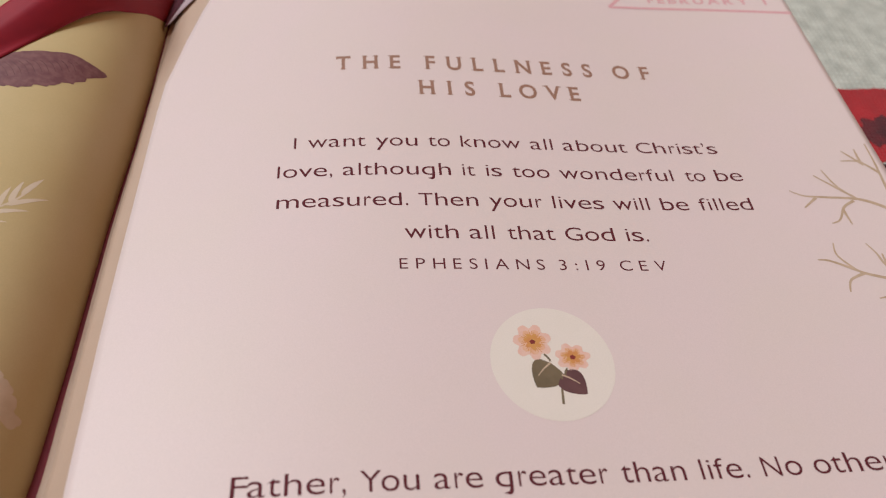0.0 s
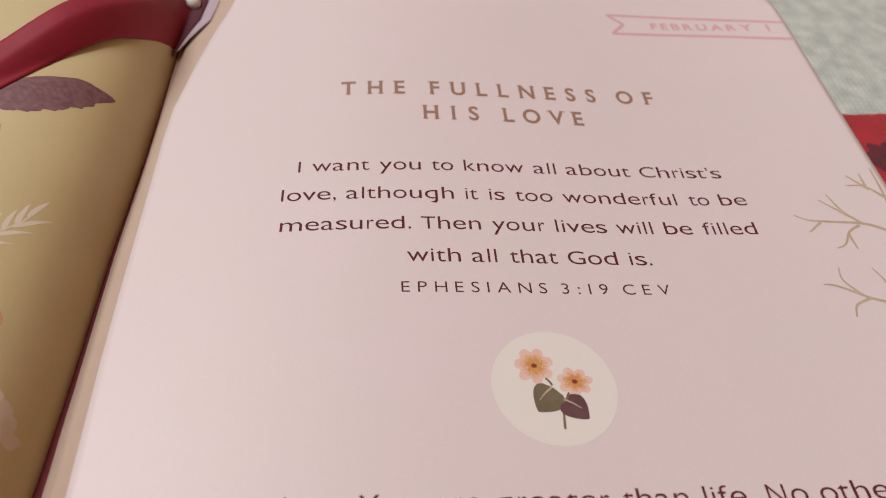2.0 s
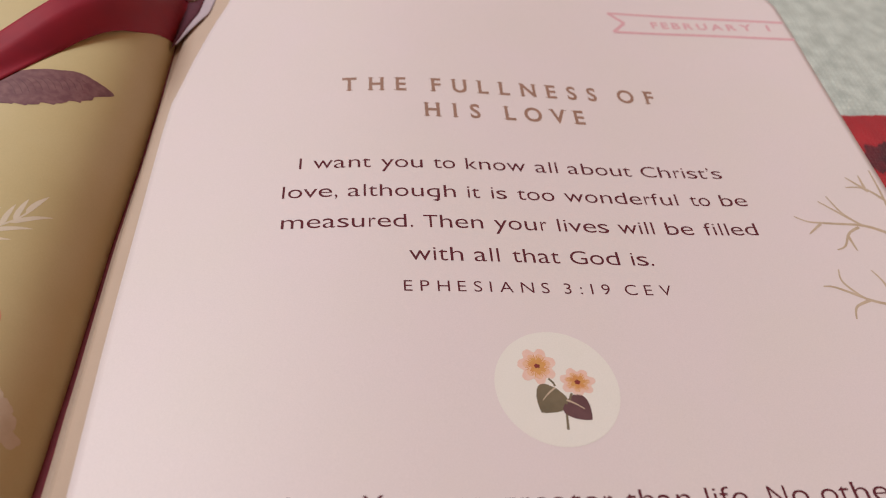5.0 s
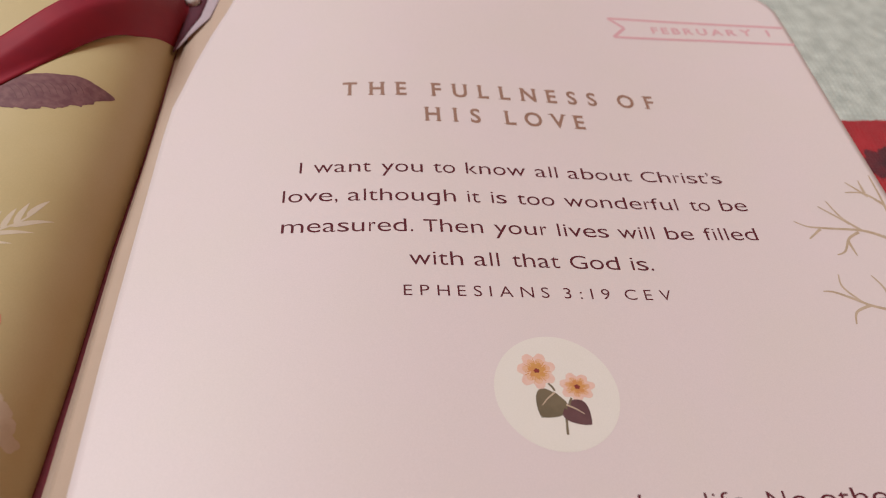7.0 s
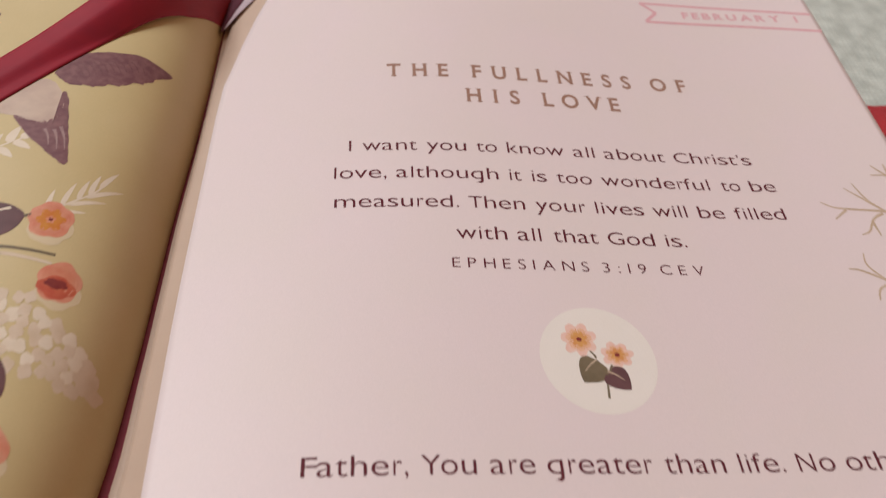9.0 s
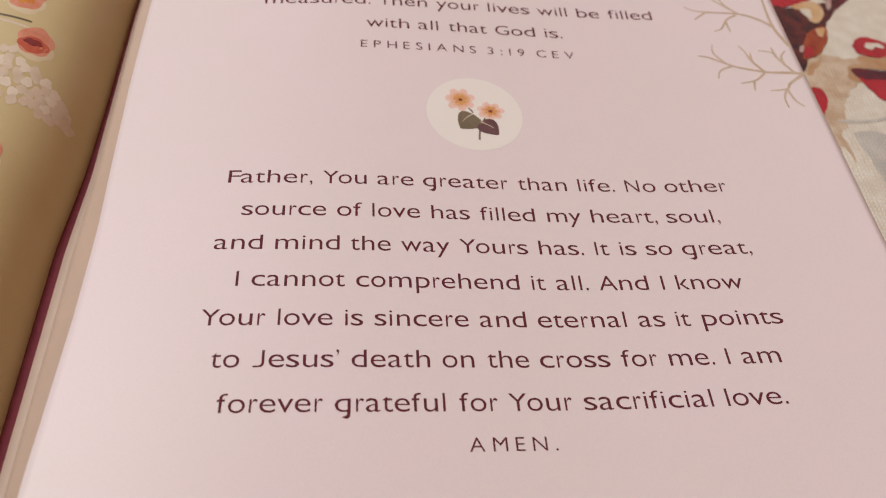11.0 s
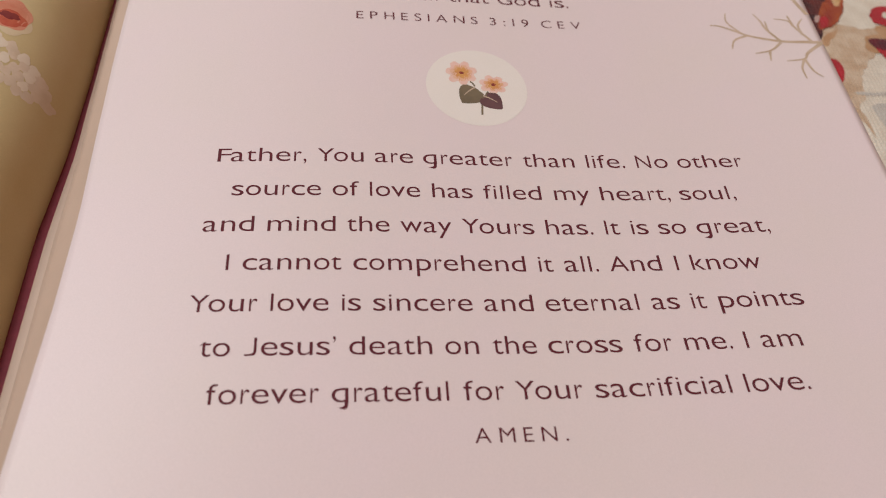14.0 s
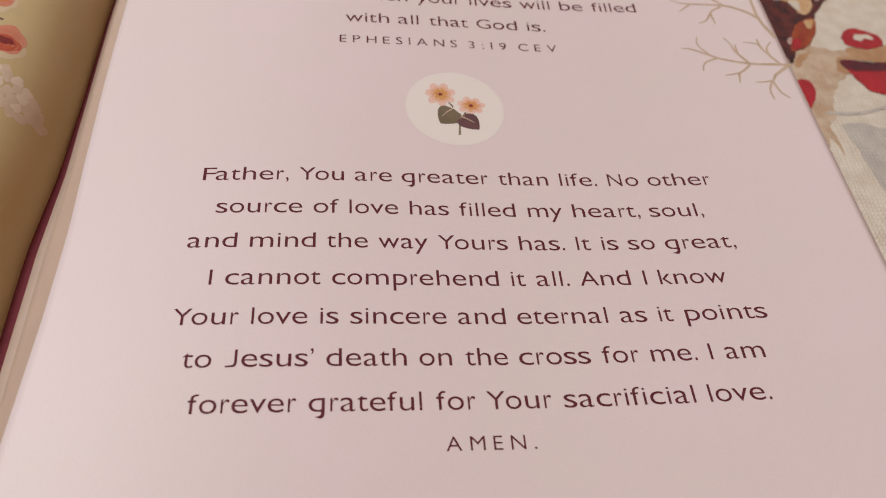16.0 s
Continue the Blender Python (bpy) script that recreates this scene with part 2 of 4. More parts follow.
def tablecloth():
    rows = [[(x / 40 * 1.3 - 0.65, y / 30 * 0.9 - 0.45, 0.0) for x in range(41)] for y in range(31)]
    cloth = part("tablecloth", grid([[Vector(p) for p in r] for r in rows], 0.0018), CLOTH)
    tagged(cloth, "grey-green woven cotton tablecloth printed with red and brown patches", "tablecloth")
    P = lambda mat, pts, lift, w=0.5: part("printed_patch", blob(pts, lift, w, len(cloth.children)), mat, cloth)
    P(C_WHITE, [(92, 62), (110, 62), (128, 58), (130, 20), (122, 12), (84, 12.5), (83, 18), (88, 24), (86, 36)], 0.05, 1.2)
    P(C_TAN, [(78, 36), (88, 36), (95, 35), (96, 31), (90, 25), (87, 21), (84.5, 13), (80, 12), (76, 20)], 0.10, 1.0)
    P(C_GREY, [(84.5, 12), (100, 12.5), (122, 12), (124, -20), (92, -24), (86, -8)], 0.10, 1.0)
    P(C_WHITE, [(83.2, 13), (86.2, 11), (88, -4), (92, -24), (85, -26), (84, -8), (82.8, 4)], 0.13, 0.5)
    P(C_TAN, [(80, 14), (83, 11), (83.5, 0), (84.6, -12), (86, -28), (80, -30), (76, 0)], 0.16, 0.6)
    P(C_WHITE, [(81, 8), (82.6, 6), (84, -2), (85, -12), (84, -24), (79, -24), (79, 0)], 0.19, 0.8)
    P(C_GREY, [(84.5, 16.6), (92, 17.0), (104, 20.8), (104, 20.2), (92, 16.2), (84.5, 15.8)], 0.13, 0.2)
    P(C_RED, [(70, 77.2), (86, 77.3), (97, 78.5), (99, 76.5), (97.5, 71), (96.5, 66), (93, 58), (85, 54), (78, 51.5), (70, 50)], 0.14, 0.3)
    P(C_DARK, [(83.4, 62.2), (86.0, 66.8), (88.9, 67.6), (92.4, 69.3), (92.8, 65.6), (90.6, 62.4), (86.4, 58.2), (84.6, 59.6)], 0.20, 1.3)
    P(C_DARK, [(96.1, 69.2), (100.5, 75.2), (106.2, 78.4), (110.0, 76.4), (109.2, 69.9), (105.6, 62.4), (101.9, 57.5), (97.7, 54.8), (96.3, 57.3), (94.9, 61.6)], 0.17, 0.6)
    P(C_RED, [(95.0, 63.5), (99.5, 68.7), (103.5, 70.2), (103.8, 66.9), (99.6, 62.6), (95.8, 59.9), (92.4, 58.6)], 0.21, 0.6)
    P(C_ROSE, [(101.0, 63.3), (104.6, 66.5), (107.1, 66.8), (105.9, 63.4), (103.0, 62.1)], 0.24, 0.4)
    P(C_BROWN, [(97.7, 60.6), (101.3, 61.9), (104.6, 62.1), (103.2, 59.6), (99.9, 58.1), (97.2, 53.4), (94.5, 50.1), (94.7, 52.7), (97.7, 57.4)], 0.26, 0.3)
    P(C_ROSE, [(97.1, 58.2), (98.6, 58.9), (96.4, 54.2), (95.6, 54.5)], 0.27, 0.3)
    P(C_BROWN, [(80.8, 53.3), (85.2, 53.4), (95.9, 56.3), (95.7, 52.8), (92.3, 47.1), (87.8, 44.6), (84.4, 39.3), (82.6, 33.3), (80.5, 31.3), (79.0, 37.8), (77.2, 46.6)], 0.23, 0.5)
    P(C_GOLD, [(85.6, 53.7), (90.2, 56.1), (93.7, 55.6), (94.1, 52.0), (90.9, 48.3), (89.1, 49.1), (88.5, 52.2)], 0.28, 0.4)
    P(C_WHITE, [(87.8, 52.8), (90.2, 53.3), (90.3, 50.5), (88.8, 49.9)], 0.31, 0.3)
    P(C_RUST, [(85.1, 42.1), (88.2, 45.5), (92.2, 47.3), (91.6, 43.6), (88.3, 38.5), (84.8, 35.8), (82.3, 35.6)], 0.28, 0.4)
    P(C_GOLD, [(89.3, 45.4), (91.6, 46.7), (90.9, 43.9), (89.4, 43.1)], 0.32, 0.4)
    P(C_RED, [(83.7, 38.2), (85.5, 39.8), (85.9, 37.8), (84.2, 35.9), (82.7, 35.8)], 0.30, 0.4)
    P(C_ROSE, [(82.7, 39.1), (84.0, 39.6), (82.8, 37.2), (82.2, 37.5)], 0.33, 0.2)
    P(C_TAN, [(80.8, 31.3), (84.4, 35.0), (88.1, 37.3), (92.8, 36.5), (98.5, 35.9), (95.2, 29.7), (89.3, 25.5), (85.4, 23.3), (83.6, 18.1), (81.8, 8.9), (78.6, 6.4), (77.7, 20.3)], 0.12, 0.8)
    P(C_OCHRE, [(92.7, 33.0), (96.1, 34.9), (96.9, 32.6), (94.0, 29.0), (91.9, 29.6)], 0.15, 0.8)
    P(C_OCHRE, [(82.9, 33.3), (85.5, 34.7), (87.4, 36.4), (83.9, 31.5), (81.4, 29.9)], 0.15, 0.6)
    P(C_RED, [(97.3, 41), (99.5, 44), (104, 44.2), (108, 42), (107, 38.8), (102, 37.6), (98, 38.4)], 0.20, 0.5)
    P(C_WHITE, [(100.3, 41), (102, 42.6), (105, 42.3), (105.6, 40.8), (103.5, 41.2), (102, 40)], 0.26, 0.4)
    P(C_OCHRE, [(98, 38), (103, 37.4), (110, 40), (112, 36), (106, 33.5), (97, 34)], 0.18, 0.8)
    P(C_RED, [(94.6, 32.4), (104, 32.4), (122, 32.6), (119, 25), (112, 22.6), (100, 22.8), (96.5, 25)], 0.20, 0.3)
    P(C_DARK, [(94.2, 33.2), (104, 33.0), (122, 33.4), (122, 30.8), (104, 30.4), (95.5, 30)], 0.25, 0.4)
    P(C_RED, [(76, 25), (80.6, 25.8), (83.0, 25.6), (83.6, 22.6), (81.6, 18.8), (76, 14)], 0.22, 0.3)


tablecloth()

# ---- the open book ----
KNOTS = [-60, -45, -30, -15, 0, 15, 30, 45, 60]
SLOPE_MID = [0.1647, 0.1216, 0.074, 0.0138, 0.0, 0.0272, 0.0572, 0.1084, 0.1731]
SLOPE_TWIST = [0.0684, 0.0721, 0.0648, 0.0286, 0.0061, -0.0195, -0.0143, -0.0004, 0.0198]
BOW = 0.553


def heights(slopes):
    s = np.linspace(-90, 90, 721)
    th = np.interp(s, KNOTS, slopes)
    z = np.concatenate([[0], np.cumsum((th[1:] + th[:-1]) / 2 * 0.25)])
    return s, z - z[360]


S_AXIS, Z_MID = heights(SLOPE_MID)
_, Z_TWIST = heights(SLOPE_TWIST)
TOP, BOTTOM, RIGHT = 98.5, -84.0, 62.7


def page_z(s, v):
    """Height of the right-hand page: it dips into the gutter and lifts a little at its outer edge."""
    w = max(-75.0, min(80.0, v)) / 50
    return float(np.interp(s, S_AXIS, Z_MID) + np.interp(s, S_AXIS, Z_TWIST) * w + BOW * w * w)


def page_left(v):
    """Inner edge of the pink page, which curls away from the gutter near the head."""
    return float(np.interp(v, [-62, -40, -25, -12, 6, 16, 50, 58.7, 62.6, 71, 81, 88, 93, 97], [-58.2, -57.5, -57.4, -57.9, -58.4, -58.5, -58.5, -58.2, -57.5, -56.2, -54.2, -52.2, -51.1, -50.4]))


def page_right(v, inset=0.0):
    r = 11.0
    over = max(v - (TOP - r), (BOTTOM + r) - v, 0)
    return RIGHT - inset - (r - math.sqrt(max(r * r - over * over, 0)))


def gutter(v):
    """Where the left-hand page goes down into the gutter."""
    return float(np.interp(v, [-84, -57, -25, -10, 5, 27, 45, 60, 100], [-66.0, -65.5, -64.8, -63.3, -62.7, -62.2, -61.3, -60.9, -60.5]))


def left_z(x, v):
    """Height of the left-hand page: steep out of the gutter, then over a hump and slowly down."""
    d = max(gutter(v) - x, 0)
    return -8.9 + 7.0 * (1 - math.exp(-d / 10.0)) + 8.0 * (1 - math.exp(-d / 3.2)) - 6.0 * (d / 120) ** 2


def on_page(s, v, lift=0.03):
    return mm(s, v, page_z(s, v) + 0.55 * lift)


def on_left(x, v, lift=0.03):
    return mm(x, v, left_z(x, v) + 0.55 * lift)


book = tagged(new("book"), "open hardcover book with pink and khaki pages on a tablecloth", "book")
V_ROWS = np.concatenate([np.linspace(BOTTOM, BOTTOM + 11, 14)[:-1], np.linspace(BOTTOM + 11, TOP - 11, 40), np.linspace(TOP - 11, TOP, 16)[1:]])

right_page = part("right_page", grid([[on_page(a + (page_right(v) - a) * k / 120, v, 0) for k in range(121)] for v in V_ROWS for a in [page_left(v)]], 0.00012), PINK, book, "smooth pale pink printed page")
smooth(right_page)
left_page = part("left_page", grid([[on_left(gutter(v) - 118 * (k / 110) ** 1.6, v, 0) for k in range(111)] for v in V_ROWS], 0.00012), KHAKI, book, "khaki page with printed flowers")
smooth(left_page)


def block(edge, across, z_top, name, label):
    """A stack of leaves under a page, down to the cover."""
    rows = []
    for v in V_ROWS:
        v2 = max(BOTTOM + 0.4, min(TOP - 0.4, v))
        a, b = edge(v2), across(v2)
        rows.append([mm(a + (b - a) * k / 60, v2, z_top(a + (b - a) * k / 60, v2) - 0.35) for k in range(61)])
    bm = bmesh.new()
    top = [[bm.verts.new(p) for p in r] for r in rows]
    low = [[bm.verts.new(Vector((p.x, p.y, (UP - 11.0) / 1000))) for p in r] for r in rows]
    n, m = len(top), len(top[0])
    for i in range(n - 1):
        for j in range(m - 1):
            bm.faces.new((top[i][j], top[i][j + 1], top[i + 1][j + 1], top[i + 1][j]))
            bm.faces.new((low[i][j], low[i + 1][j], low[i + 1][j + 1], low[i][j + 1]))
        bm.faces.new((top[i][0], top[i + 1][0], low[i + 1][0], low[i][0]))
        bm.faces.new((top[i][-1], low[i][-1], low[i + 1][-1], top[i + 1][-1]))
    for j in range(m - 1):
        bm.faces.new((top[0][j], low[0][j], low[0][j + 1], top[0][j + 1]))
        bm.faces.new((top[-1][j], top[-1][j + 1], low[-1][j + 1], low[-1][j]))
    bmesh.ops.recalc_face_normals(bm, faces=bm.faces)
    return part(name, bm, EDGES, book, label)


block(lambda v: page_left(v) + 0.8, lambda v: page_right(v, 0.3), page_z, "page_block", "stack of cream page edges")
block(lambda v: gutter(v) - 2.2, lambda v: gutter(v) - 117.5, left_z, "page_block", "stack of cream page edges")
part("cover", box(-0.186, 0.067, -0.0885, 0.1045, 0.0001, 0.0020, 0.0008), COVER, book, "dark maroon cloth cover board")


def strip(name, xa, za, xb, zb, mat, label, v0=BOTTOM + 0.3, v1=TOP - 0.5, n=50, k=6, sag=0.25):
    """A narrow inner margin of a leaf running along the gutter."""
    rows = []
    for i in range(n + 1):
        v = v0 + (v1 - v0) * i / n
        r = []
        for j in range(k + 1):
            t = j / k
            r.append(mm(xa(v) + (xb(v) - xa(v)) * t, v, za(v) + (zb(v) - za(v)) * t - sag * math.sin(math.pi * t)))
        rows.append(r)
    return smooth(part(name, grid(rows, 0.0001), mat, book, label))


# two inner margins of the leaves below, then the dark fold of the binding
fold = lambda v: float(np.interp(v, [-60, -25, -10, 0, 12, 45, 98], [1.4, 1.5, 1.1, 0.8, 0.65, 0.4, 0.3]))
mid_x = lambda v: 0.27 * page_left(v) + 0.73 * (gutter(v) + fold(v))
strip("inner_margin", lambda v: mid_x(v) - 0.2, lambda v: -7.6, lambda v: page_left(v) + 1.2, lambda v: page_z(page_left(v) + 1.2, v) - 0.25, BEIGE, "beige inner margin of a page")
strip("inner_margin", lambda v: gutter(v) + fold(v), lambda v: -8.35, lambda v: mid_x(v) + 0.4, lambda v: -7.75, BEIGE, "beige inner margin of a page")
strip("binding_fold", lambda v: gutter(v) - 0.25, lambda v: -8.75, lambda v: gutter(v) + fold(v) + 0.25, lambda v: -8.45, COVER, "dark maroon binding fold", sag=0)

# ---- printing on the right-hand page ----
DEPS = bpy.context.evaluated_depsgraph_get
GLYPHS = {}


def outline(text, bold):
    """Flat vertices and faces of a run of letters in the built-in font, and its ink box."""
    if (text, bold) not in GLYPHS:
        cu = bpy.data.curves.new("letters", "FONT")
        cu.body, cu.resolution_u, cu.offset = text, 4, bold
        ob = new("letters", cu)
        bpy.context.view_layer.update()
        me = bpy.data.meshes.new_from_object(ob.evaluated_get(DEPS()))
        vs = [(v.co.x, v.co.y) for v in me.vertices]
        fs = [tuple(p.vertices) for p in me.polygons]
        bpy.data.objects.remove(ob)
        bpy.data.curves.remove(cu)
        bpy.data.meshes.remove(me)
        xs = [v[0] for v in vs]
        GLYPHS[(text, bold)] = (vs, fs, min(xs), max(xs))
    return GLYPHS[(text, bold)]


CAP = max(v[1] for v in outline("H", 0.0)[0])
LOW = max(v[1] for v in outline("x", 0.0)[0])
ASC = max(v[1] for v in outline("l", 0.0)[0])


def taller(y):
    """Small letters with the large x-height and short ascenders of a geometric sans."""
    low, top = 0.735 * CAP, 1.03 * CAP
    return y * low / LOW if y < LOW else low + (y - LOW) * (top - low) / (ASC - LOW)



# Setting of the text face in thousandths of its body: space before, width, space after (cap height 700).
SET = {"a": (38, 470, 55), "b": (86, 512, 43), "c": (43, 476, 30), "d": (43, 512, 86), "e": (43, 510, 42), "f": (20, 318, 2), "g": (43, 512, 86), "h": (86, 470, 80),
       "i": (76, 100, 76), "k": (86, 470, 5), "l": (88, 84, 88), "m": (86, 830, 80), "n": (86, 470, 80), "o": (43, 530, 43), "p": (86, 512, 43), "r": (86, 262, 18),
       "s": (26, 425, 32), "t": (6, 355, 10), "u": (80, 470, 86), "v": (4, 515, 4), "w": (14, 800, 14), "y": (4, 515, 4), ".": (58, 96, 60), ",": (58, 100, 60)}
SET_CAPITALS = {"’": (50, 96, 45), "F": (105, 462, -45), "Y": (0, 625, -45), "N": (105, 560, 105), "T": (10, 560, 10), "C": (45, 640, 30), "G": (45, 650, 60), "I": (105, 84, 105), "J": (15, 380, 90), "A": (10, 690, 10)}


SERIF_FEET = {"T": [0.5], "H": [0.12, 0.88], "F": [0.14], "I": [0.5], "N": [0.1], "E": [0.1], "L": [0.1]}
SERIF_TOPS = {"H": [0.12, 0.88], "I": [0.5], "N": [0.1, 0.9], "E": [0.1], "F": [0.1], "L": [0.14], "U": [0.1, 0.9], "V": [0.06, 0.94]}


def letter(c, bold):
    """Flat vertices, faces and ink ends of one letter, with short ascenders, and a g that has a single bowl and an open tail."""
    if c == "g":
        vs, fs, x0, x1 = outline("q", bold)
        out = [(x, max(y, 0.0) if x > 0.6 * x1 or y < -0.05 else y) for x, y in vs]
        js, jf, _, j1 = outline("j", bold)
        stem = outline("l", bold)
        left, shift = stem[2], x1 - stem[3]
        tail = [(shift + (left - (left - x) * 2.5 if x < left else min(x, stem[3])), min(y, 0.02)) for x, y in js]
        keep = [f for f in jf if max(js[i][1] for i in f) < 0.5]
        n = len(out)
        return [(x, taller(y)) for x, y in out + tail], list(fs) + [tuple(i + n for i in f) for f in keep], x0, x1
    vs, fs, x0, x1 = outline(c, bold)
    if c == "’":
        return [(x, 1.03 * CAP + (y - ASC) * 1.05) for x, y in vs], fs, x0, x1
    if c.isupper():
        foot = min(y for _, y in vs)
        if foot < -0.1 * CAP:
            stem = outline("I", bold)[2]
            vs = [(x if x > stem else stem - (stem - x) * 2.2, (y - foot) * CAP / (CAP - foot)) for x, y in vs]
            x0 = min(x for x, _ in vs)
        return vs, fs, x0, x1
    return [(x, taller(y)) for x, y in vs], fs, x0, x1


def printed_line(words, v, cap, mat, spaced=False, bold=0.0, label="", slope=0.0, lift=0.035, serif=0.0, wide=1.0):
    """A line of words, each set between its two ends along the page (mm), with a cap height (mm)."""
    bm = bmesh.new()
    k = cap / CAP

    def put(vs, fs, x0, a, sx):
        made = [bm.verts.new(on_page(a + (x - x0) * sx, v + y * k + slope * (a - words[0][1]) ** 2, lift)) for x, y in vs]
        for f in fs:
            try:
                bm.faces.new([made[i] for i in f])
            except ValueError:
                pass

    def bar(x0, x1, y0, y1):
        ends = [(x0, y0), (x1, y0), (x1, y1), (x0, y1)]
        bm.faces.new([bm.verts.new(on_page(x, v + y, lift + 0.004)) for x, y in ends])

    for word, a, b in words:
        if word == "I":
            a, b = (a + b) / 2 - 0.18, (a + b) / 2 + 0.18
        if not spaced:
            sets = [SET.get(c) or SET_CAPITALS[c] for c in word]
            unit = (b - a) / (sum(map(sum, sets)) - sets[0][0] - sets[-1][2])
            x = a - sets[0][0] * unit
            for c, (before, ink, after) in zip(word, sets):
                vs, fs, x0, x1 = letter(c, bold)
                put(vs, fs, x0, x + before * unit, ink * unit / (x1 - x0))
                x += (before + ink + after) * unit
        else:
            shapes = [outline(c, bold) for c in word]
            sx = k * wide
            ink = [(s[3] - s[2]) * sx for s in shapes]
            gap = (b - a - sum(ink)) / max(len(word) - 1, 1)
            if gap < 0:
                sx *= (b - a) / sum(ink)
                ink, gap = [(s[3] - s[2]) * sx for s in shapes], 0
            x = a
            for c, s, w in zip(word, shapes, ink):
                put(s[0], s[1], s[2], x, sx)
                if serif:
                    t = serif * 0.35
                    for q in SERIF_FEET.get(c, ()):
                        bar(x + w * q - serif, x + w * q + serif, 0, t)
                    for q in SERIF_TOPS.get(c, ()):
                        bar(x + w * q - serif, x + w * q + serif, cap - t, cap)
                x += w + gap
    for f in bm.faces:
        f.normal_update()
        if f.normal.z < 0:
            f.normal_flip()
    return part("printed_line", bm, mat, right_page, label)


BROWN_TITLE = "copper brown title lettering"
printed_line([("THE", -28.92, -17.68), ("FULLNESS", -13.17, 17.60), ("OF", 21.65, 28.77)], 58.17, 3.45, TITLE, True, 0.022, BROWN_TITLE, serif=0.5, wide=0.82)
printed_line([("HIS", -14.68, -4.97), ("LOVE", -0.53, 14.01)], 51.57, 3.45, TITLE, True, 0.022, BROWN_TITLE, serif=0.5, wide=0.82)
C = 2.5
BD = -0.005
printed_line([("I", -35.31, -35.04), ("want", -33.18, -24.12), ("you", -22.48, -15.83), ("to", -14.11, -10.53), ("know", -8.76, 1.23), ("all", 2.84, 6.68), ("about", 8.44, 19.57), ("Christ’s", 21.32, 35.70)], 39.04, C, INK, bold=BD)
printed_line([("love,", -37.60, -29.28), ("although", -27.70, -10.96), ("it", -9.06, -7.11), ("is", -5.25, -2.77), ("too", -1.05, 5.07), ("wonderful", 6.78, 26.03), ("to", 28.18, 31.64), ("be", 33.49, 38.07)], 32.73, C, INK, bold=BD)
printed_line([("measured.", -37.39, -17.99), ("Then", -16.37, -7.29), ("your", -5.51, 2.81), ("lives", 4.55, 12.76), ("will", 14.37, 20.27), ("be", 22.30, 26.86), ("filled", 28.72, 37.59)], 26.44, C, INK, bold=BD)
printed_line([("with", -18.81, -10.93), ("all", -9.29, -5.53), ("that", -3.54, 3.69), ("God", 5.35, 13.06), ("is.", 15.00, 18.43)], 20.15, C, INK, bold=BD)
printed_line([("EPHESIANS", -19.82, 1.15), ("3:19", 3.36, 10.31), ("CEV", 12.59, 19.81)], 14.67, 1.85, INK, True, BD, wide=1.12)
printed_line([("Father,", -39.96, -27.32), ("You", -25.75, -19.03), ("are", -17.37, -11.68), ("greater", -10.18, 3.56), ("than", 5.23, 13.33), ("life.", 15.31, 21.40), ("No", 23.32, 28.41), ("other", 29.98, 40.53)], -16.56, C, INK, bold=BD)
printed_line([("source", -37.47, -25.12), ("of", -23.49, -19.78), ("love", -18.21, -10.95), ("has", -9.18, -3.20), ("filled", -1.56, 7.19), ("my", 9.20, 14.67), ("heart,", 16.37, 27.18), ("soul,", 28.76, 37.58)], -22.79, C, INK, bold=BD)
printed_line([("and", -40.75, -33.99), ("mind", -32.20, -23.04), ("the", -21.49, -15.60), ("way", -14.06, -6.81), ("Yours", -5.27, 5.23), ("has.", 7.00, 13.97), ("It", 15.88, 18.00), ("is", 19.83, 22.38), ("so", 23.93, 28.15), ("great,", 29.78, 40.97)], -28.94, C, INK, bold=BD)
printed_line([("I", -37.16, -36.84), ("cannot", -35.05, -22.23), ("comprehend", -20.66, 3.10), ("it", 5.00, 7.04), ("all.", 8.71, 13.59), ("And", 15.25, 22.87), ("I", 24.99, 25.35), ("know", 27.34, 37.68)], -35.17, C, INK, bold=BD)
printed_line([("Your", -41.14, -32.78), ("love", -31.12, -23.84), ("is", -22.16, -19.70), ("sincere", -18.15, -5.01), ("and", -3.41, 3.32), ("eternal", 5.02, 18.11), ("as", 19.97, 23.93), ("it", 25.72, 27.75), ("points", 29.67, 41.84)], -41.35, C, INK, bold=BD)
printed_line([("to", -39.20, -35.59), ("Jesus’", -33.96, -22.89), ("death", -21.26, -10.82), ("on", -9.12, -4.78), ("the", -2.94, 2.88), ("cross", 4.43, 14.45), ("for", 16.15, 21.33), ("me.", 23.07, 29.59), ("I", 31.53, 31.85), ("am", 33.74, 39.41)], -47.54, C, INK, bold=BD)
printed_line([("forever", -37.81, -24.84), ("grateful", -23.35, -9.15), ("for", -7.29, -2.16), ("Your", -0.68, 7.99), ("sacrificial", 9.59, 27.65), ("love.", 29.62, 38.24)], -53.72, C, INK, bold=BD)
printed_line([("AMEN.", -6.45, 5.12)], -59.05, 1.85, INK, True, BD, wide=1.12)
printed_line([("FEBRUARY", 34.4, 55.6), ("1", 58.4, 59.0)], 82.2, 2.1, ROSE, True, 0.03, "rose pink banner lettering", slope=-0.0032, wide=1.1)


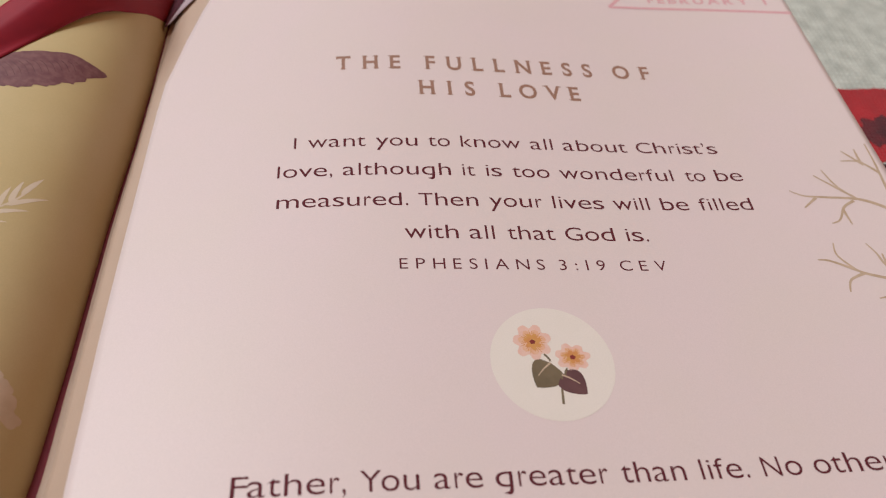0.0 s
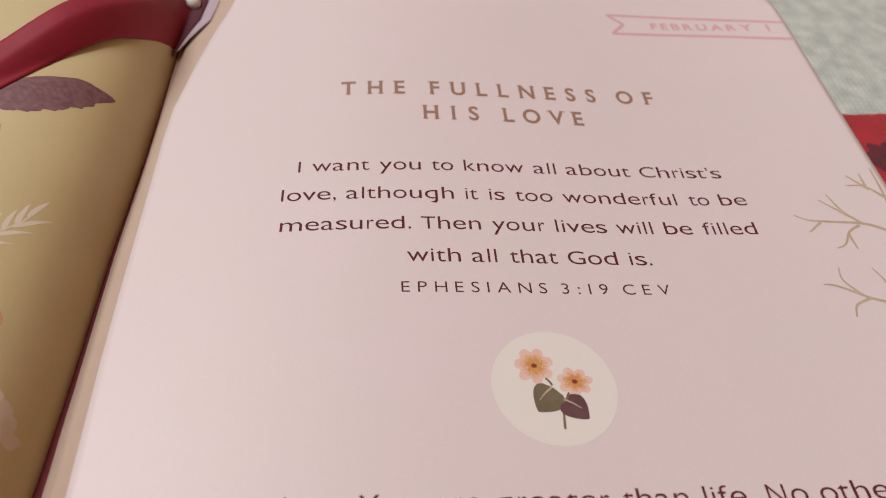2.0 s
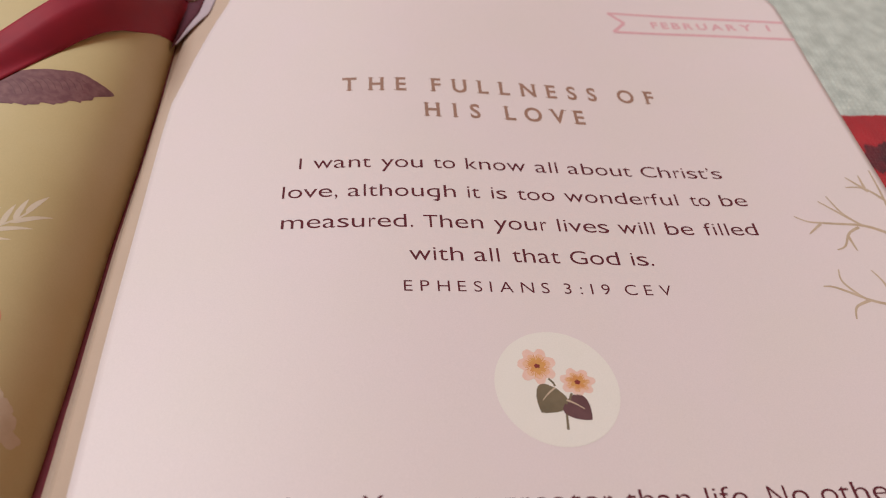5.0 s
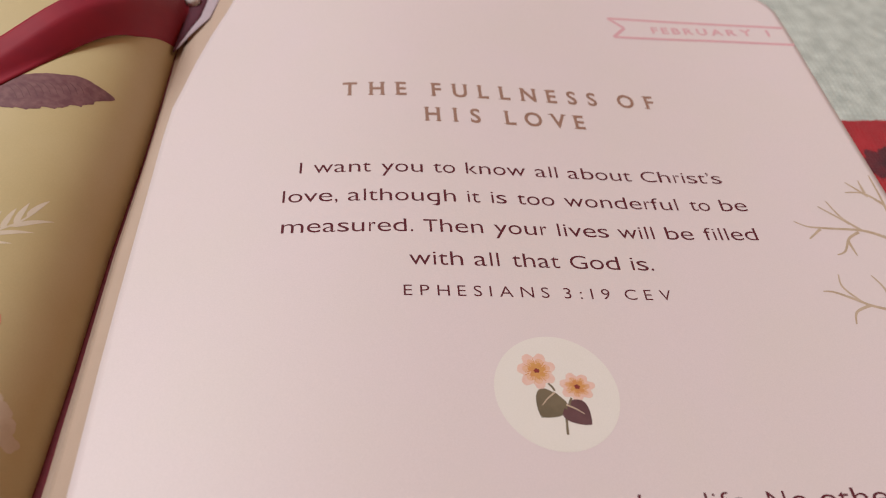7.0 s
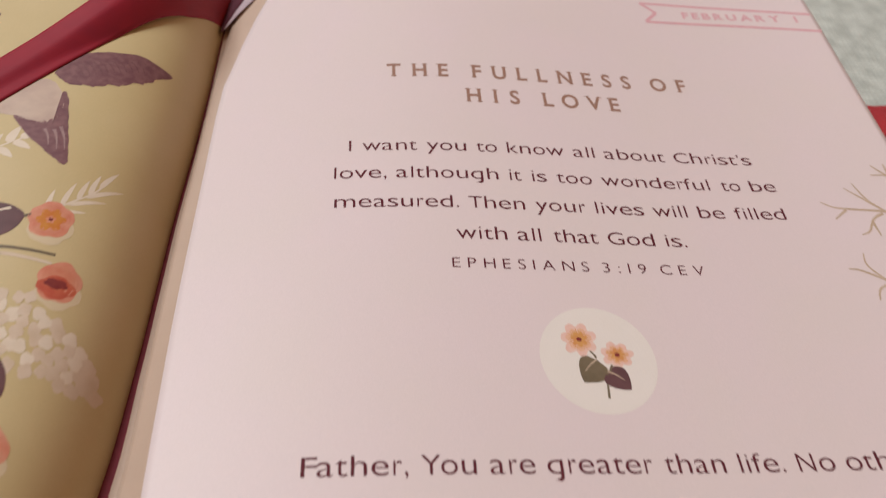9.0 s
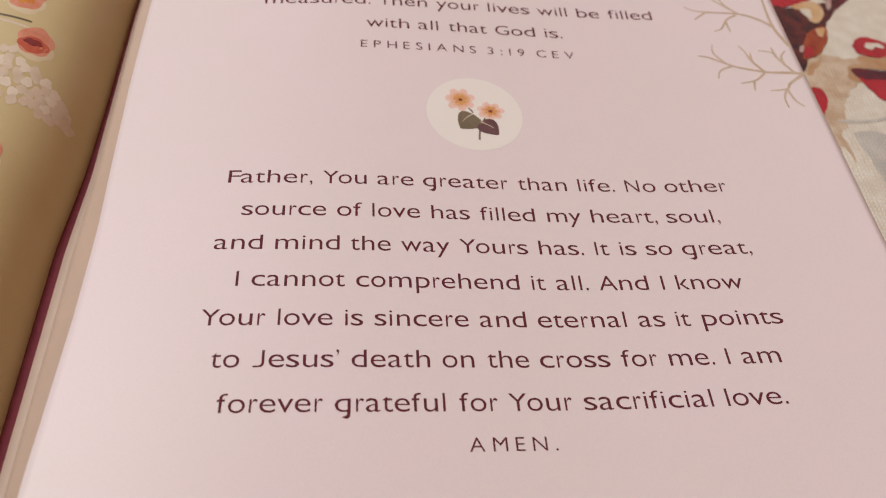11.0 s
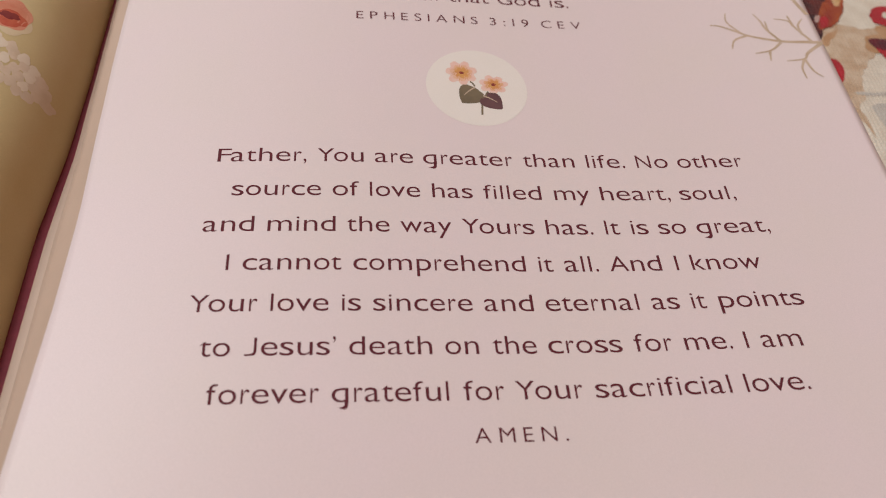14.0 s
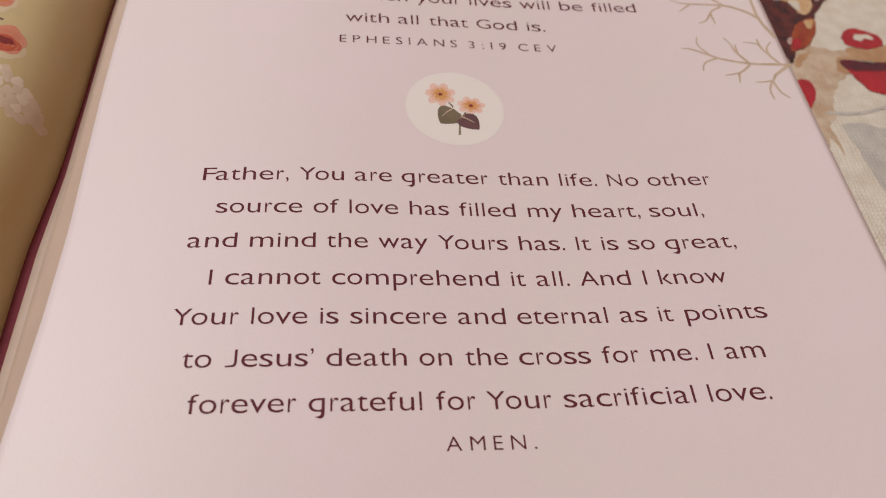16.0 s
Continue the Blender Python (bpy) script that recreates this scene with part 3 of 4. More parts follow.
def stroke(bm, pts, w0, w1, put, lift, mat=0, steps=6):
    """A tapered brush line through a few points (mm) of a printed surface."""
    pts = [Vector(p) for p in pts]
    fine = []
    n = len(pts)
    for i in range(n - 1):
        p0, p1, p2, p3 = pts[max(i - 1, 0)], pts[i], pts[i + 1], pts[min(i + 2, n - 1)]
        for s in range(steps + (i == n - 2)):
            t = s / steps
            fine.append(0.5 * (2 * p1 + (p2 - p0) * t + (2 * p0 - 5 * p1 + 4 * p2 - p3) * t * t + (3 * p1 - p0 - 3 * p2 + p3) * t ** 3))
    prev = None
    for i, q in enumerate(fine):
        d = fine[min(i + 1, len(fine) - 1)] - fine[max(i - 1, 0)]
        d = Vector((-d.y, d.x)).normalized() * (w0 + (w1 - w0) * i / (len(fine) - 1)) / 2
        pair = [bm.verts.new(put(q.x + d.x, q.y + d.y, lift)), bm.verts.new(put(q.x - d.x, q.y - d.y, lift))]
        if prev:
            f = bm.faces.new((prev[0], prev[1], pair[1], pair[0]))
            f.material_index = mat
        prev = pair


def patch(bm, ring, put, lift, mat=0, centre=None):
    """A filled printed shape: a fan round its centre, in rings, so that it follows the curve of the page."""
    c = Vector(centre) if centre else sum((Vector(p) for p in ring), Vector((0, 0))) / len(ring)
    reach = max((Vector(p) - c).length for p in ring)
    count = max(3, int(reach / 0.7))
    rings = [(i + 1) / count for i in range(count)]
    loops = []
    for k in rings:
        loops.append([bm.verts.new(put(c.x + (p[0] - c.x) * k, c.y + (p[1] - c.y) * k, lift)) for p in ring])
    mid = bm.verts.new(put(c.x, c.y, lift))
    n = len(ring)
    for i in range(n):
        j = (i + 1) % n
        faces = [bm.faces.new((mid, loops[0][i], loops[0][j]))]
        for a, b in zip(range(len(rings) - 1), range(1, len(rings))):
            faces.append(bm.faces.new((loops[a][i], loops[b][i], loops[b][j], loops[a][j])))
        for f in faces:
            f.material_index = mat


def rounded(points, steps=6, wobble=0.0, seed=0):
    n, ring = len(points), []
    for i in range(n):
        p0, p1, p2, p3 = (Vector(points[(i + k) % n]) for k in (-1, 0, 1, 2))
        for s in range(steps):
            t = s / steps
            q = 0.5 * (2 * p1 + (p2 - p0) * t + (2 * p0 - 5 * p1 + 4 * p2 - p3) * t * t + (3 * p1 - p0 - 3 * p2 + p3) * t ** 3)
            if wobble:
                d = noise.noise_vector(Vector((q.x * 1.3, q.y * 1.3, seed * 3.1))) * wobble
                q = q + Vector((d.x, d.y))
            ring.append((q.x, q.y))
    return ring


def upward(bm):
    for f in bm.faces:
        f.normal_update()
        if f.normal.z < 0:
            f.normal_flip()
    return bm


def printed(name, bm, mats, parent, label=""):
    return part(name, upward(bm), mats, parent, label)


def leaf_ring(base, tip, width, bend=0.0, n=9):
    """Outline of a pointed leaf from its base to its tip."""
    a, b = Vector(base), Vector(tip)
    d = b - a
    side = Vector((-d.y, d.x)).normalized()
    one, two = [], []
    for i in range(n + 1):
        t = i / n
        w = width / 2 * 2.2 * t ** 0.42 * (1 - t) ** 0.9 * 0.68 if 0 < t < 1 else 0
        m = a + d * t + side * bend * math.sin(math.pi * t)
        one.append(m + side * w)
        two.append(m - side * w)
    return [(p.x, p.y) for p in one + two[-2:0:-1]]


def flower_ring(cx, cy, rx, ry, petals, dent, seed, n=60, turn=0.0):
    ring = []
    for i in range(n):
        a = 2 * math.pi * i / n
        k = 1 - dent * (0.5 + 0.5 * math.cos(petals * a + seed)) ** 2 + 0.08 * noise.noise(Vector((math.cos(a) * 2, math.sin(a) * 2, seed * 5.0)))
        ring.append((cx + rx * k * math.cos(a + turn), cy + ry * k * math.sin(a + turn)))
    return ring


def banner():
    bm = bmesh.new()
    line = lambda *pts: stroke(bm, pts, 0.75, 0.75, on_page, 0.03, 0, 10)
    line((25.7, 86.8), (34.9, 86.7), (45.9, 85.9), (55.1, 84.5), (62.2, 82.8))
    line((25.6, 80.1), (34.5, 80.2), (45.2, 79.8), (54.4, 78.6), (62.5, 76.9))
    line((25.7, 86.8), (28.6, 83.5))
    line((28.6, 83.5), (25.6, 80.1))
    printed("printed_banner", bm, ROSE, right_page, "rose pink outlined ribbon banner")


banner()


def medallion():
    bm = bmesh.new()
    ring = [(-0.45 + 8.35 * math.cos(a), -0.25 + 8.35 * math.sin(a)) for a in np.linspace(0, 2 * math.pi, 97)[:-1]]
    patch(bm, ring, on_page, 0.03)
    printed("printed_circle", bm, CREAM, right_page, "cream white printed circle")
    for cx, cy, rx, ry, seed in ((-2.75, 2.75, 2.55, 2.6, 1.0), (2.35, 0.4, 2.35, 2.0, 2.2)):
        bm = bmesh.new()
        patch(bm, flower_ring(cx, cy, rx * 1.05, ry * 1.05, 7, 0.24, seed, 84), on_page, 0.05, 0)
        patch(bm, flower_ring(cx, cy, rx * 0.74, ry * 0.74, 7, 0.26, seed + 0.2, 84), on_page, 0.055, 3)
        patch(bm, flower_ring(cx + 0.05, cy + 0.05, rx * 0.47, ry * 0.5, 7, 0.3, seed + 0.4), on_page, 0.06, 1)
        patch(bm, flower_ring(cx, cy, 0.42, 0.36, 5, 0.2, seed), on_page, 0.07, 2)
        for i in range(28):
            a = i * 2 * math.pi / 28 + seed
            r0, r1 = 0.3 + 0.08 * (i % 3), 0.52 + 0.07 * (i % 4)
            stroke(bm, [(cx + rx * r0 * math.cos(a), cy + ry * r0 * math.sin(a)), (cx + rx * r1 * math.cos(a + 0.05), cy + ry * r1 * math.sin(a + 0.05))], 0.16, 0.05, on_page, 0.066, 1, 3)
        printed("printed_flower", bm, [PETAL, AMBER, MAROON, PEACH], right_page, "blush flower with an orange heart")
    for base, tip, w, mat, bend in (((-0.7, -0.5), (-3.2, -3.95), 6.9, OLIVE, 0.2), ((0.3, -2.3), (3.3, -4.95), 5.7, PLUM, 0.3)):
        bm = bmesh.new()
        patch(bm, leaf_ring(base, tip, w, bend, 16), on_page, 0.05, 0)
        d = Vector(tip) - Vector(base)
        side = Vector((-d.y, d.x)).normalized() * (-0.5 if mat is OLIVE else 0.5)
        stroke(bm, [Vector(base) + side * 0.3, Vector(base) + d * 0.3 + side, Vector(base) + d * 0.62 + side * 1.3], 0.28, 0.1, on_page, 0.06, 1)
        printed("printed_leaf", bm, [mat, TAN], right_page, "dark leaf" if mat is OLIVE else "dark plum leaf")
    bm = bmesh.new()
    stroke(bm, [(-1.5, 0.9), (-1.0, 0.3), (-0.8, -0.2)], 0.28, 0.3, on_page, 0.055)
    stroke(bm, [(1.3, -1.2), (1.0, -1.7), (0.8, -2.3)], 0.28, 0.3, on_page, 0.055)
    stroke(bm, [(0.05, -4.2), (-0.05, -5.2), (-0.15, -6.3)], 0.3, 0.35, on_page, 0.055)
    printed("printed_stem", bm, OLIVE, right_page)


medallion()


def branch(lines):
    bm = bmesh.new()
    for i, pts in enumerate(lines):
        stroke(bm, pts, 0.75 if i < 2 else 0.55, 0.22, on_page, 0.03 + 0.002 * i)
    printed("printed_branch", bm, TAN, right_page, "tan brush-drawn twig")


branch([[(62.3, 17.6), (60.9, 22.9), (60.9, 28.9), (61.4, 34.7), (61.6, 39.7)], [(61.0, 23.2), (58.7, 25.7), (55.3, 27.7), (49.6, 28.6), (46.8, 29.1), (44.9, 30.3)],
        [(55.3, 27.7), (53.2, 30.5), (52.0, 34.5)], [(54.0, 29.2), (50.2, 33.4)], [(48.7, 28.5), (46.1, 26.5)], [(54.6, 27.4), (52.5, 26.2), (50.8, 23.7), (49.2, 23.0)],
        [(52.1, 25.7), (52.3, 22.6)], [(61.2, 32.9), (59.0, 35.7), (56.1, 36.2)], [(59.5, 34.9), (57.0, 38.5)], [(59.2, 35.7), (59.3, 38.7)]])
branch([[(62.6, 10.2), (59.8, 10.7), (55.6, 11.3), (50.1, 13.2), (48.4, 14.9), (47.3, 17.0), (47.7, 19.2)], [(62.6, 10.2), (59.4, 8.0), (58.3, 6.6), (55.2, 6.4)], [(50.1, 13.2), (47.5, 12.1), (46.5, 10.0)],
        [(49.2, 13.8), (45.8, 15.8), (44.0, 16.1)], [(55.6, 11.3), (53.9, 14.6), (53.5, 16.7), (52.7, 18.7)], [(54.1, 14.1), (54.3, 16.6)], [(60.9, 10.8), (59.3, 14.1), (58.4, 16.3), (56.1, 17.1)],
        [(58.9, 14.9), (58.7, 17.7)], [(59.9, 12.5), (59.8, 14.9), (61.1, 16.6)], [(55.5, 11.0), (53.3, 9.2), (50.3, 8.6)], [(52.9, 8.9), (52.4, 6.6)],
        [(58.3, 6.6), (57.2, 4.4), (57.2, 1.9)], [(58.3, 6.6), (58.9, 3.6), (60.1, 2.0)]])


# ---- printing on the left-hand page ----
def plume(points, mat, label, quills, steps=5):
    """A plain plume shape with a few darker quill lines."""
    bm = bmesh.new()
    ring = rounded(points, steps, 0.2, 2)
    if quills:
        ring = [(x + 0.045 * (i % 5), y - 0.07 * (i % 5)) if 0.55 * len(ring) < i < 0.93 * len(ring) else (x, y) for i, (x, y) in enumerate(ring)]
    patch(bm, ring, on_left, 0.05, 0)
    printed("printed_plume", bm, mat, left_page, label)
    for a, b, m in quills:
        bm = bmesh.new()
        stroke(bm, [a, ((a[0] + b[0]) / 2 + 0.1, (a[1] + b[1]) / 2 + 0.3), b], 0.11 if m is PLUM else 0.5, 0.07, on_left, 0.07)
        printed("printed_quill", bm, m, left_page)


plume([(-65.3, 52.3), (-67.2, 52.9), (-69.7, 53.3), (-72.6, 52.6), (-76.9, 50.9), (-78.8, 49.0), (-80.1, 46.9), (-80.7, 45.1), (-79.5, 43.5), (-78.2, 42.9), (-76.5, 43.3), (-74.8, 43.5),
       (-73.3, 44.5), (-71.5, 45.1), (-70.1, 46.6), (-68.6, 47.6), (-67.4, 49.4)], MAUVE, "mauve plume shape",
      [((-78.8 + 0.855 * i, 47.8 + 0.373 * i), (-76.7 + 0.782 * i, 45.2 + 0.455 * i), PLUM) for i in range(12)])
plume([(-87.6, 35.3), (-85.6, 39.5), (-84.0, 41.4), (-81.4, 43.2), (-79.4, 41.9), (-78.1, 39.1), (-77.8, 36.1), (-79.1, 34.1), (-81.3, 34.0), (-83.4, 34.5)], GREYWHITE, "pale grey rounded shape", [])
plume([(-83.7, 34.6), (-81.1, 33.8), (-78.7, 34.9), (-77.9, 37.3), (-78.7, 40.8), (-77.8, 40.3), (-76.7, 35.8), (-75.6, 30.9), (-75.0, 26.9), (-76.4, 27.3), (-78.6, 29.1), (-81.2, 31.3)], MAUVE, "mauve plume shape",
      [((-79.1, 32.7), (-77.9, 29.7), LILAC), ((-77.9, 32.9), (-76.7, 29.1), LILAC), ((-77.2, 33.6), (-75.7, 29.3), LILAC)])
plume([(-92.0, 58.0), (-93, 52), (-99, 48), (-101, 42), (-95, 42), (-93.2, 51.9)], MAUVE, "mauve plume shape", [])


def frond(stem, leaves, width, label):
    bm = bmesh.new()
    stroke(bm, stem, 0.3, 0.2, on_left, 0.028)
    printed("printed_frond", bm, CHALK, left_page, label)
    for a, b in leaves:
        bm = bmesh.new()
        patch(bm, leaf_ring(a, b, width, 0.12), on_left, 0.032)
        printed("printed_leaflet", bm, CHALK, left_page)


frond([(-75.7, 16.9), (-73.5, 19.5), (-70.8, 22.6), (-69.1, 26.2)], [((-75.3, 17.7), (-75.1, 21.9)), ((-73.8, 19.2), (-72.9, 23.8)), ((-72.2, 20.8), (-71.5, 24.8)), ((-71.1, 22.1), (-70.4, 26.3)),
      ((-70.2, 23.9), (-68.5, 27.8)), ((-75.1, 17.6), (-70.6, 19.1)), ((-73.2, 19.6), (-68.9, 21.8)), ((-71.4, 21.6), (-67.4, 24.8))], 1.0, "chalk white leafy frond")
frond([(-91.6, 23.5), (-88.6, 24.8), (-85.4, 26.8), (-82.6, 29.2), (-80.1, 31.3)], [((-90.1, 24.3), (-89.3, 27.3)), ((-87.3, 25.6), (-86.1, 28.7)), ((-85.0, 27.2), (-83.9, 30.7)), ((-82.9, 29.0), (-82.1, 32.7)), ((-81.6, 30.2), (-79.1, 32.7)),
      ((-90.3, 24.1), (-88.9, 22.4)), ((-88.7, 24.8), (-86.3, 23.1)), ((-86.3, 26.1), (-83.5, 24.3)), ((-83.9, 27.9), (-81.6, 26.4)), ((-82.3, 29.5), (-79.8, 28.4))], 1.9, "chalk white leafy sprig")


def poppy(cx, cy, rx, ry, seed, dark=False):
    """A flat-painted poppy: lobed petals, a rough heart and a dark eye, over a pale shade."""
    bm = bmesh.new()
    patch(bm, flower_ring(cx + 0.2, cy - 1.2, rx * 1.0, ry * 0.95, 5, 0.1, seed + 2), on_left, 0.035, 3)
    patch(bm, flower_ring(cx, cy, rx, ry, 5, 0.1, seed), on_left, 0.05, 0)
    patch(bm, flower_ring(cx - 0.05, cy - 0.1, rx * 0.84, ry * 0.84, 5, 0.16, seed + 0.3), on_left, 0.054, 4)
    if dark:
        patch(bm, flower_ring(cx - 0.1, cy - 0.9, rx * 0.86, ry * 0.55, 4, 0.15, seed + 1), on_left, 0.06, 1)
        patch(bm, flower_ring(cx - 0.2, cy - 0.4, rx * 0.55, ry * 0.25, 5, 0.2, seed + 3), on_left, 0.075, 2)
    else:
        patch(bm, flower_ring(cx, cy, rx * 0.64, ry * 0.62, 6, 0.28, seed + 1), on_left, 0.06, 1)
        patch(bm, flower_ring(cx, cy, rx * 0.22, ry * 0.2, 5, 0.35, seed), on_left, 0.075, 4)
        patch(bm, flower_ring(cx, cy, rx * 0.11, ry * 0.1, 4, 0.3, seed, 14), on_left, 0.085, 2)
    for i in range(13):
        a = 0.35 + i * 0.19 if dark else i * 0.48 + seed
        stroke(bm, [(cx + rx * 0.5 * math.cos(a), cy + ry * 0.5 * math.sin(a)), (cx + rx * 0.9 * math.cos(a + 0.08), cy + ry * 0.9 * math.sin(a + 0.08))], 0.14, 0.05, on_left, 0.068, 4, 3)
    printed("printed_flower", bm, [BLUSH, SCARLET if dark else ORANGE, MAROON, HALO, CORAL], left_page, "coral poppy with a dark heart" if dark else "blush poppy with an orange heart")


def cartouche():
    """The edge of a large white oval with a thin drawn line, over a pale halo."""
    for rx, ry, lift, mat, label in ((16.4, 13.6, 0.03, HALO, "pale khaki halo"), (14.0, 11.6, 0.04, CHALK, "white oval panel")):
        bm = bmesh.new()
        patch(bm, [(-94.5 + rx * math.cos(a), 4.0 + ry * math.sin(a)) for a in np.linspace(0, 2 * math.pi, 97)[:-1]], on_left, lift)
        printed("printed_oval", bm, mat, left_page, label)
    bm = bmesh.new()
    stroke(bm, [(-94.5 + 11.4 * math.cos(a), 4.0 + 9.0 * math.sin(a)) for a in np.linspace(-1.9, 1.9, 15)], 0.18, 0.18, on_left, 0.06)
    printed("printed_oval_line", bm, LILAC, left_page, "thin grey oval line")


cartouche()
poppy(-74.4, 16.6, 2.7, 3.1, 1.0)
poppy(-71.4, 7.4, 2.45, 3.1, 2.0, True)
poppy(-74.0, -14.9, 2.95, 3.1, 3.0)


def left_leaf(points, shade, rib, mat, label):
    """A dark painted leaf with a second tone along one side and a pale curved rib."""
    bm = bmesh.new()
    if shade:
        patch(bm, rounded(shade, 5), on_left, 0.045, 2)
    patch(bm, rounded(points, 5), on_left, 0.058, 0)
    stroke(bm, rib, 0.12, 0.42, on_left, 0.072, 1)
    printed("printed_leaf", bm, [mat, CHALK, OLIVE], left_page, label)


left_leaf([(-77.5, 16.7), (-77.9, 14.6), (-79.3, 12.9), (-81.8, 11.9), (-83.6, 12.8), (-84.1, 14.1), (-83.7, 16.7), (-82.3, 18.1), (-80.1, 18.2), (-78.6, 17.7)],
          [(-78.6, 14.9), (-81.0, 12.5), (-84.0, 12.2), (-85.4, 13.4), (-85.1, 16.4), (-83.1, 18.0), (-81.2, 17.8)], [(-83.0, 14.6), (-81.8, 16.1), (-79.3, 17.6)], PLUM, "dark plum leaf with a pale rib")
left_leaf([(-75.6, -3.4), (-74.2, -4.8), (-73.4, -6.6), (-73.4, -9.1), (-75.1, -11.0), (-76.6, -12.1), (-78.9, -11.7), (-79.6, -10.4), (-79.5, -8.6), (-78.1, -6.5), (-76.7, -5.0)],
          None, [(-75.4, -6.5), (-75.5, -8.9), (-76.5, -11.5)], PLUM, "dark plum leaf with a pale rib")
bm = bmesh.new()
stroke(bm, [(-77.9, 16.3), (-76.5, 17.1)], 0.5, 0.4, on_left, 0.05)
stroke(bm, [(-84.2, 9.7), (-81.8, 10.5), (-78.8, 11.2), (-75.7, 11.3), (-72.6, 11.2)], 0.55, 0.4, on_left, 0.052)
stroke(bm, [(-86.1, -7.0), (-83.0, -8.0), (-81.2, -8.6), (-79.7, -9.7)], 0.5, 0.4, on_left, 0.05)
stroke(bm, [(-76.9, -11.9), (-76.4, -12.8)], 0.4, 0.4, on_left, 0.05)
printed("printed_stem", bm, OLIVE, left_page)
bm = bmesh.new()
stroke(bm, [(-83.8, 8.6), (-81.6, 9.5), (-78.6, 10.2), (-75.6, 10.1), (-72.7, 9.8)], 0.7, 0.4, on_left, 0.045)
stroke(bm, [(-85.1, -8.5), (-82.5, -9.4), (-80.7, -11.4)], 0.9, 0.5, on_left, 0.045)
stroke(bm, [(-82.5, -0.7), (-78.2, -0.3), (-75.8, 0.1)], 0.45, 0.25, on_left, 0.046)
patch(bm, leaf_ring((-78.8, 0.5), (-76.2, 4.0), 2.2, 0.2), on_left, 0.047)
printed("printed_shade", bm, WHITE, left_page, "pale painted outline under the stems")


def hydrangea():
    """A pale head of many small rounded florets, in two faint tones."""
    rnd = random.Random(4)
    spots = []
    for _ in range(2400):
        t = rnd.random()
        x = -78.0 + 12.8 * t + rnd.uniform(-1, 1) * 0.5
        y = 0.6 - 6.2 * t ** 1.6 + rnd.uniform(-1, 1) * (5.6 * (1 - t) ** 0.7 * min(1.0, 0.45 + 2.2 * t) + 0.7)
        if all(((x - a) * 1.1) ** 2 + ((y - b) * 0.8) ** 2 > 1.25 for a, b in spots):
            spots.append((x, y))
    for i, (x, y) in enumerate(spots):
        r, turn = rnd.uniform(0.68, 0.86), rnd.uniform(0, 6)
        bm = bmesh.new()
        patch(bm, flower_ring(x, y, r * 0.95, r * 1.35, 3 + i % 2, 0.2, turn, 20, -0.5), on_left, 0.038 + 0.0003 * (i % 40))
        printed("printed_floret", bm, CHALK if i % 4 == 0 else WHITE, left_page)


hydrangea()
bm = bmesh.new()
for pts in ([(-78.3, -26.6), (-76.3, -25.3), (-74.0, -23.2), (-71.3, -20.4)], [(-73.1, -23.1), (-71.1, -22.1)], [(-74.7, -24.0), (-72.5, -24.5)], [(-78.1, -27.5), (-75.6, -26.5), (-73.6, -27.6), (-71.7, -27.1), (-70.1, -25.7)],
            [(-73.6, -27.6), (-72.4, -28.9), (-72.1, -31.1)], [(-72.2, -27.4), (-70.6, -29.0)], [(-80.1, -25.2), (-77.5, -21.2), (-76.1, -19.2)], [(-80.0, -22.8), (-77.7, -21.5)], [(-85.0, -29.1), (-80.7, -27.3), (-78.1, -27.5)], [(-85.0, -26.5), (-80.7, -26.0), (-78.3, -26.6)], [(-79.6, -27.5), (-78.0, -30.4)]):
    stroke(bm, pts, 0.42, 0.16, on_left, 0.04)
printed("printed_branch", bm, TWIG, left_page, "olive brush-drawn twig")


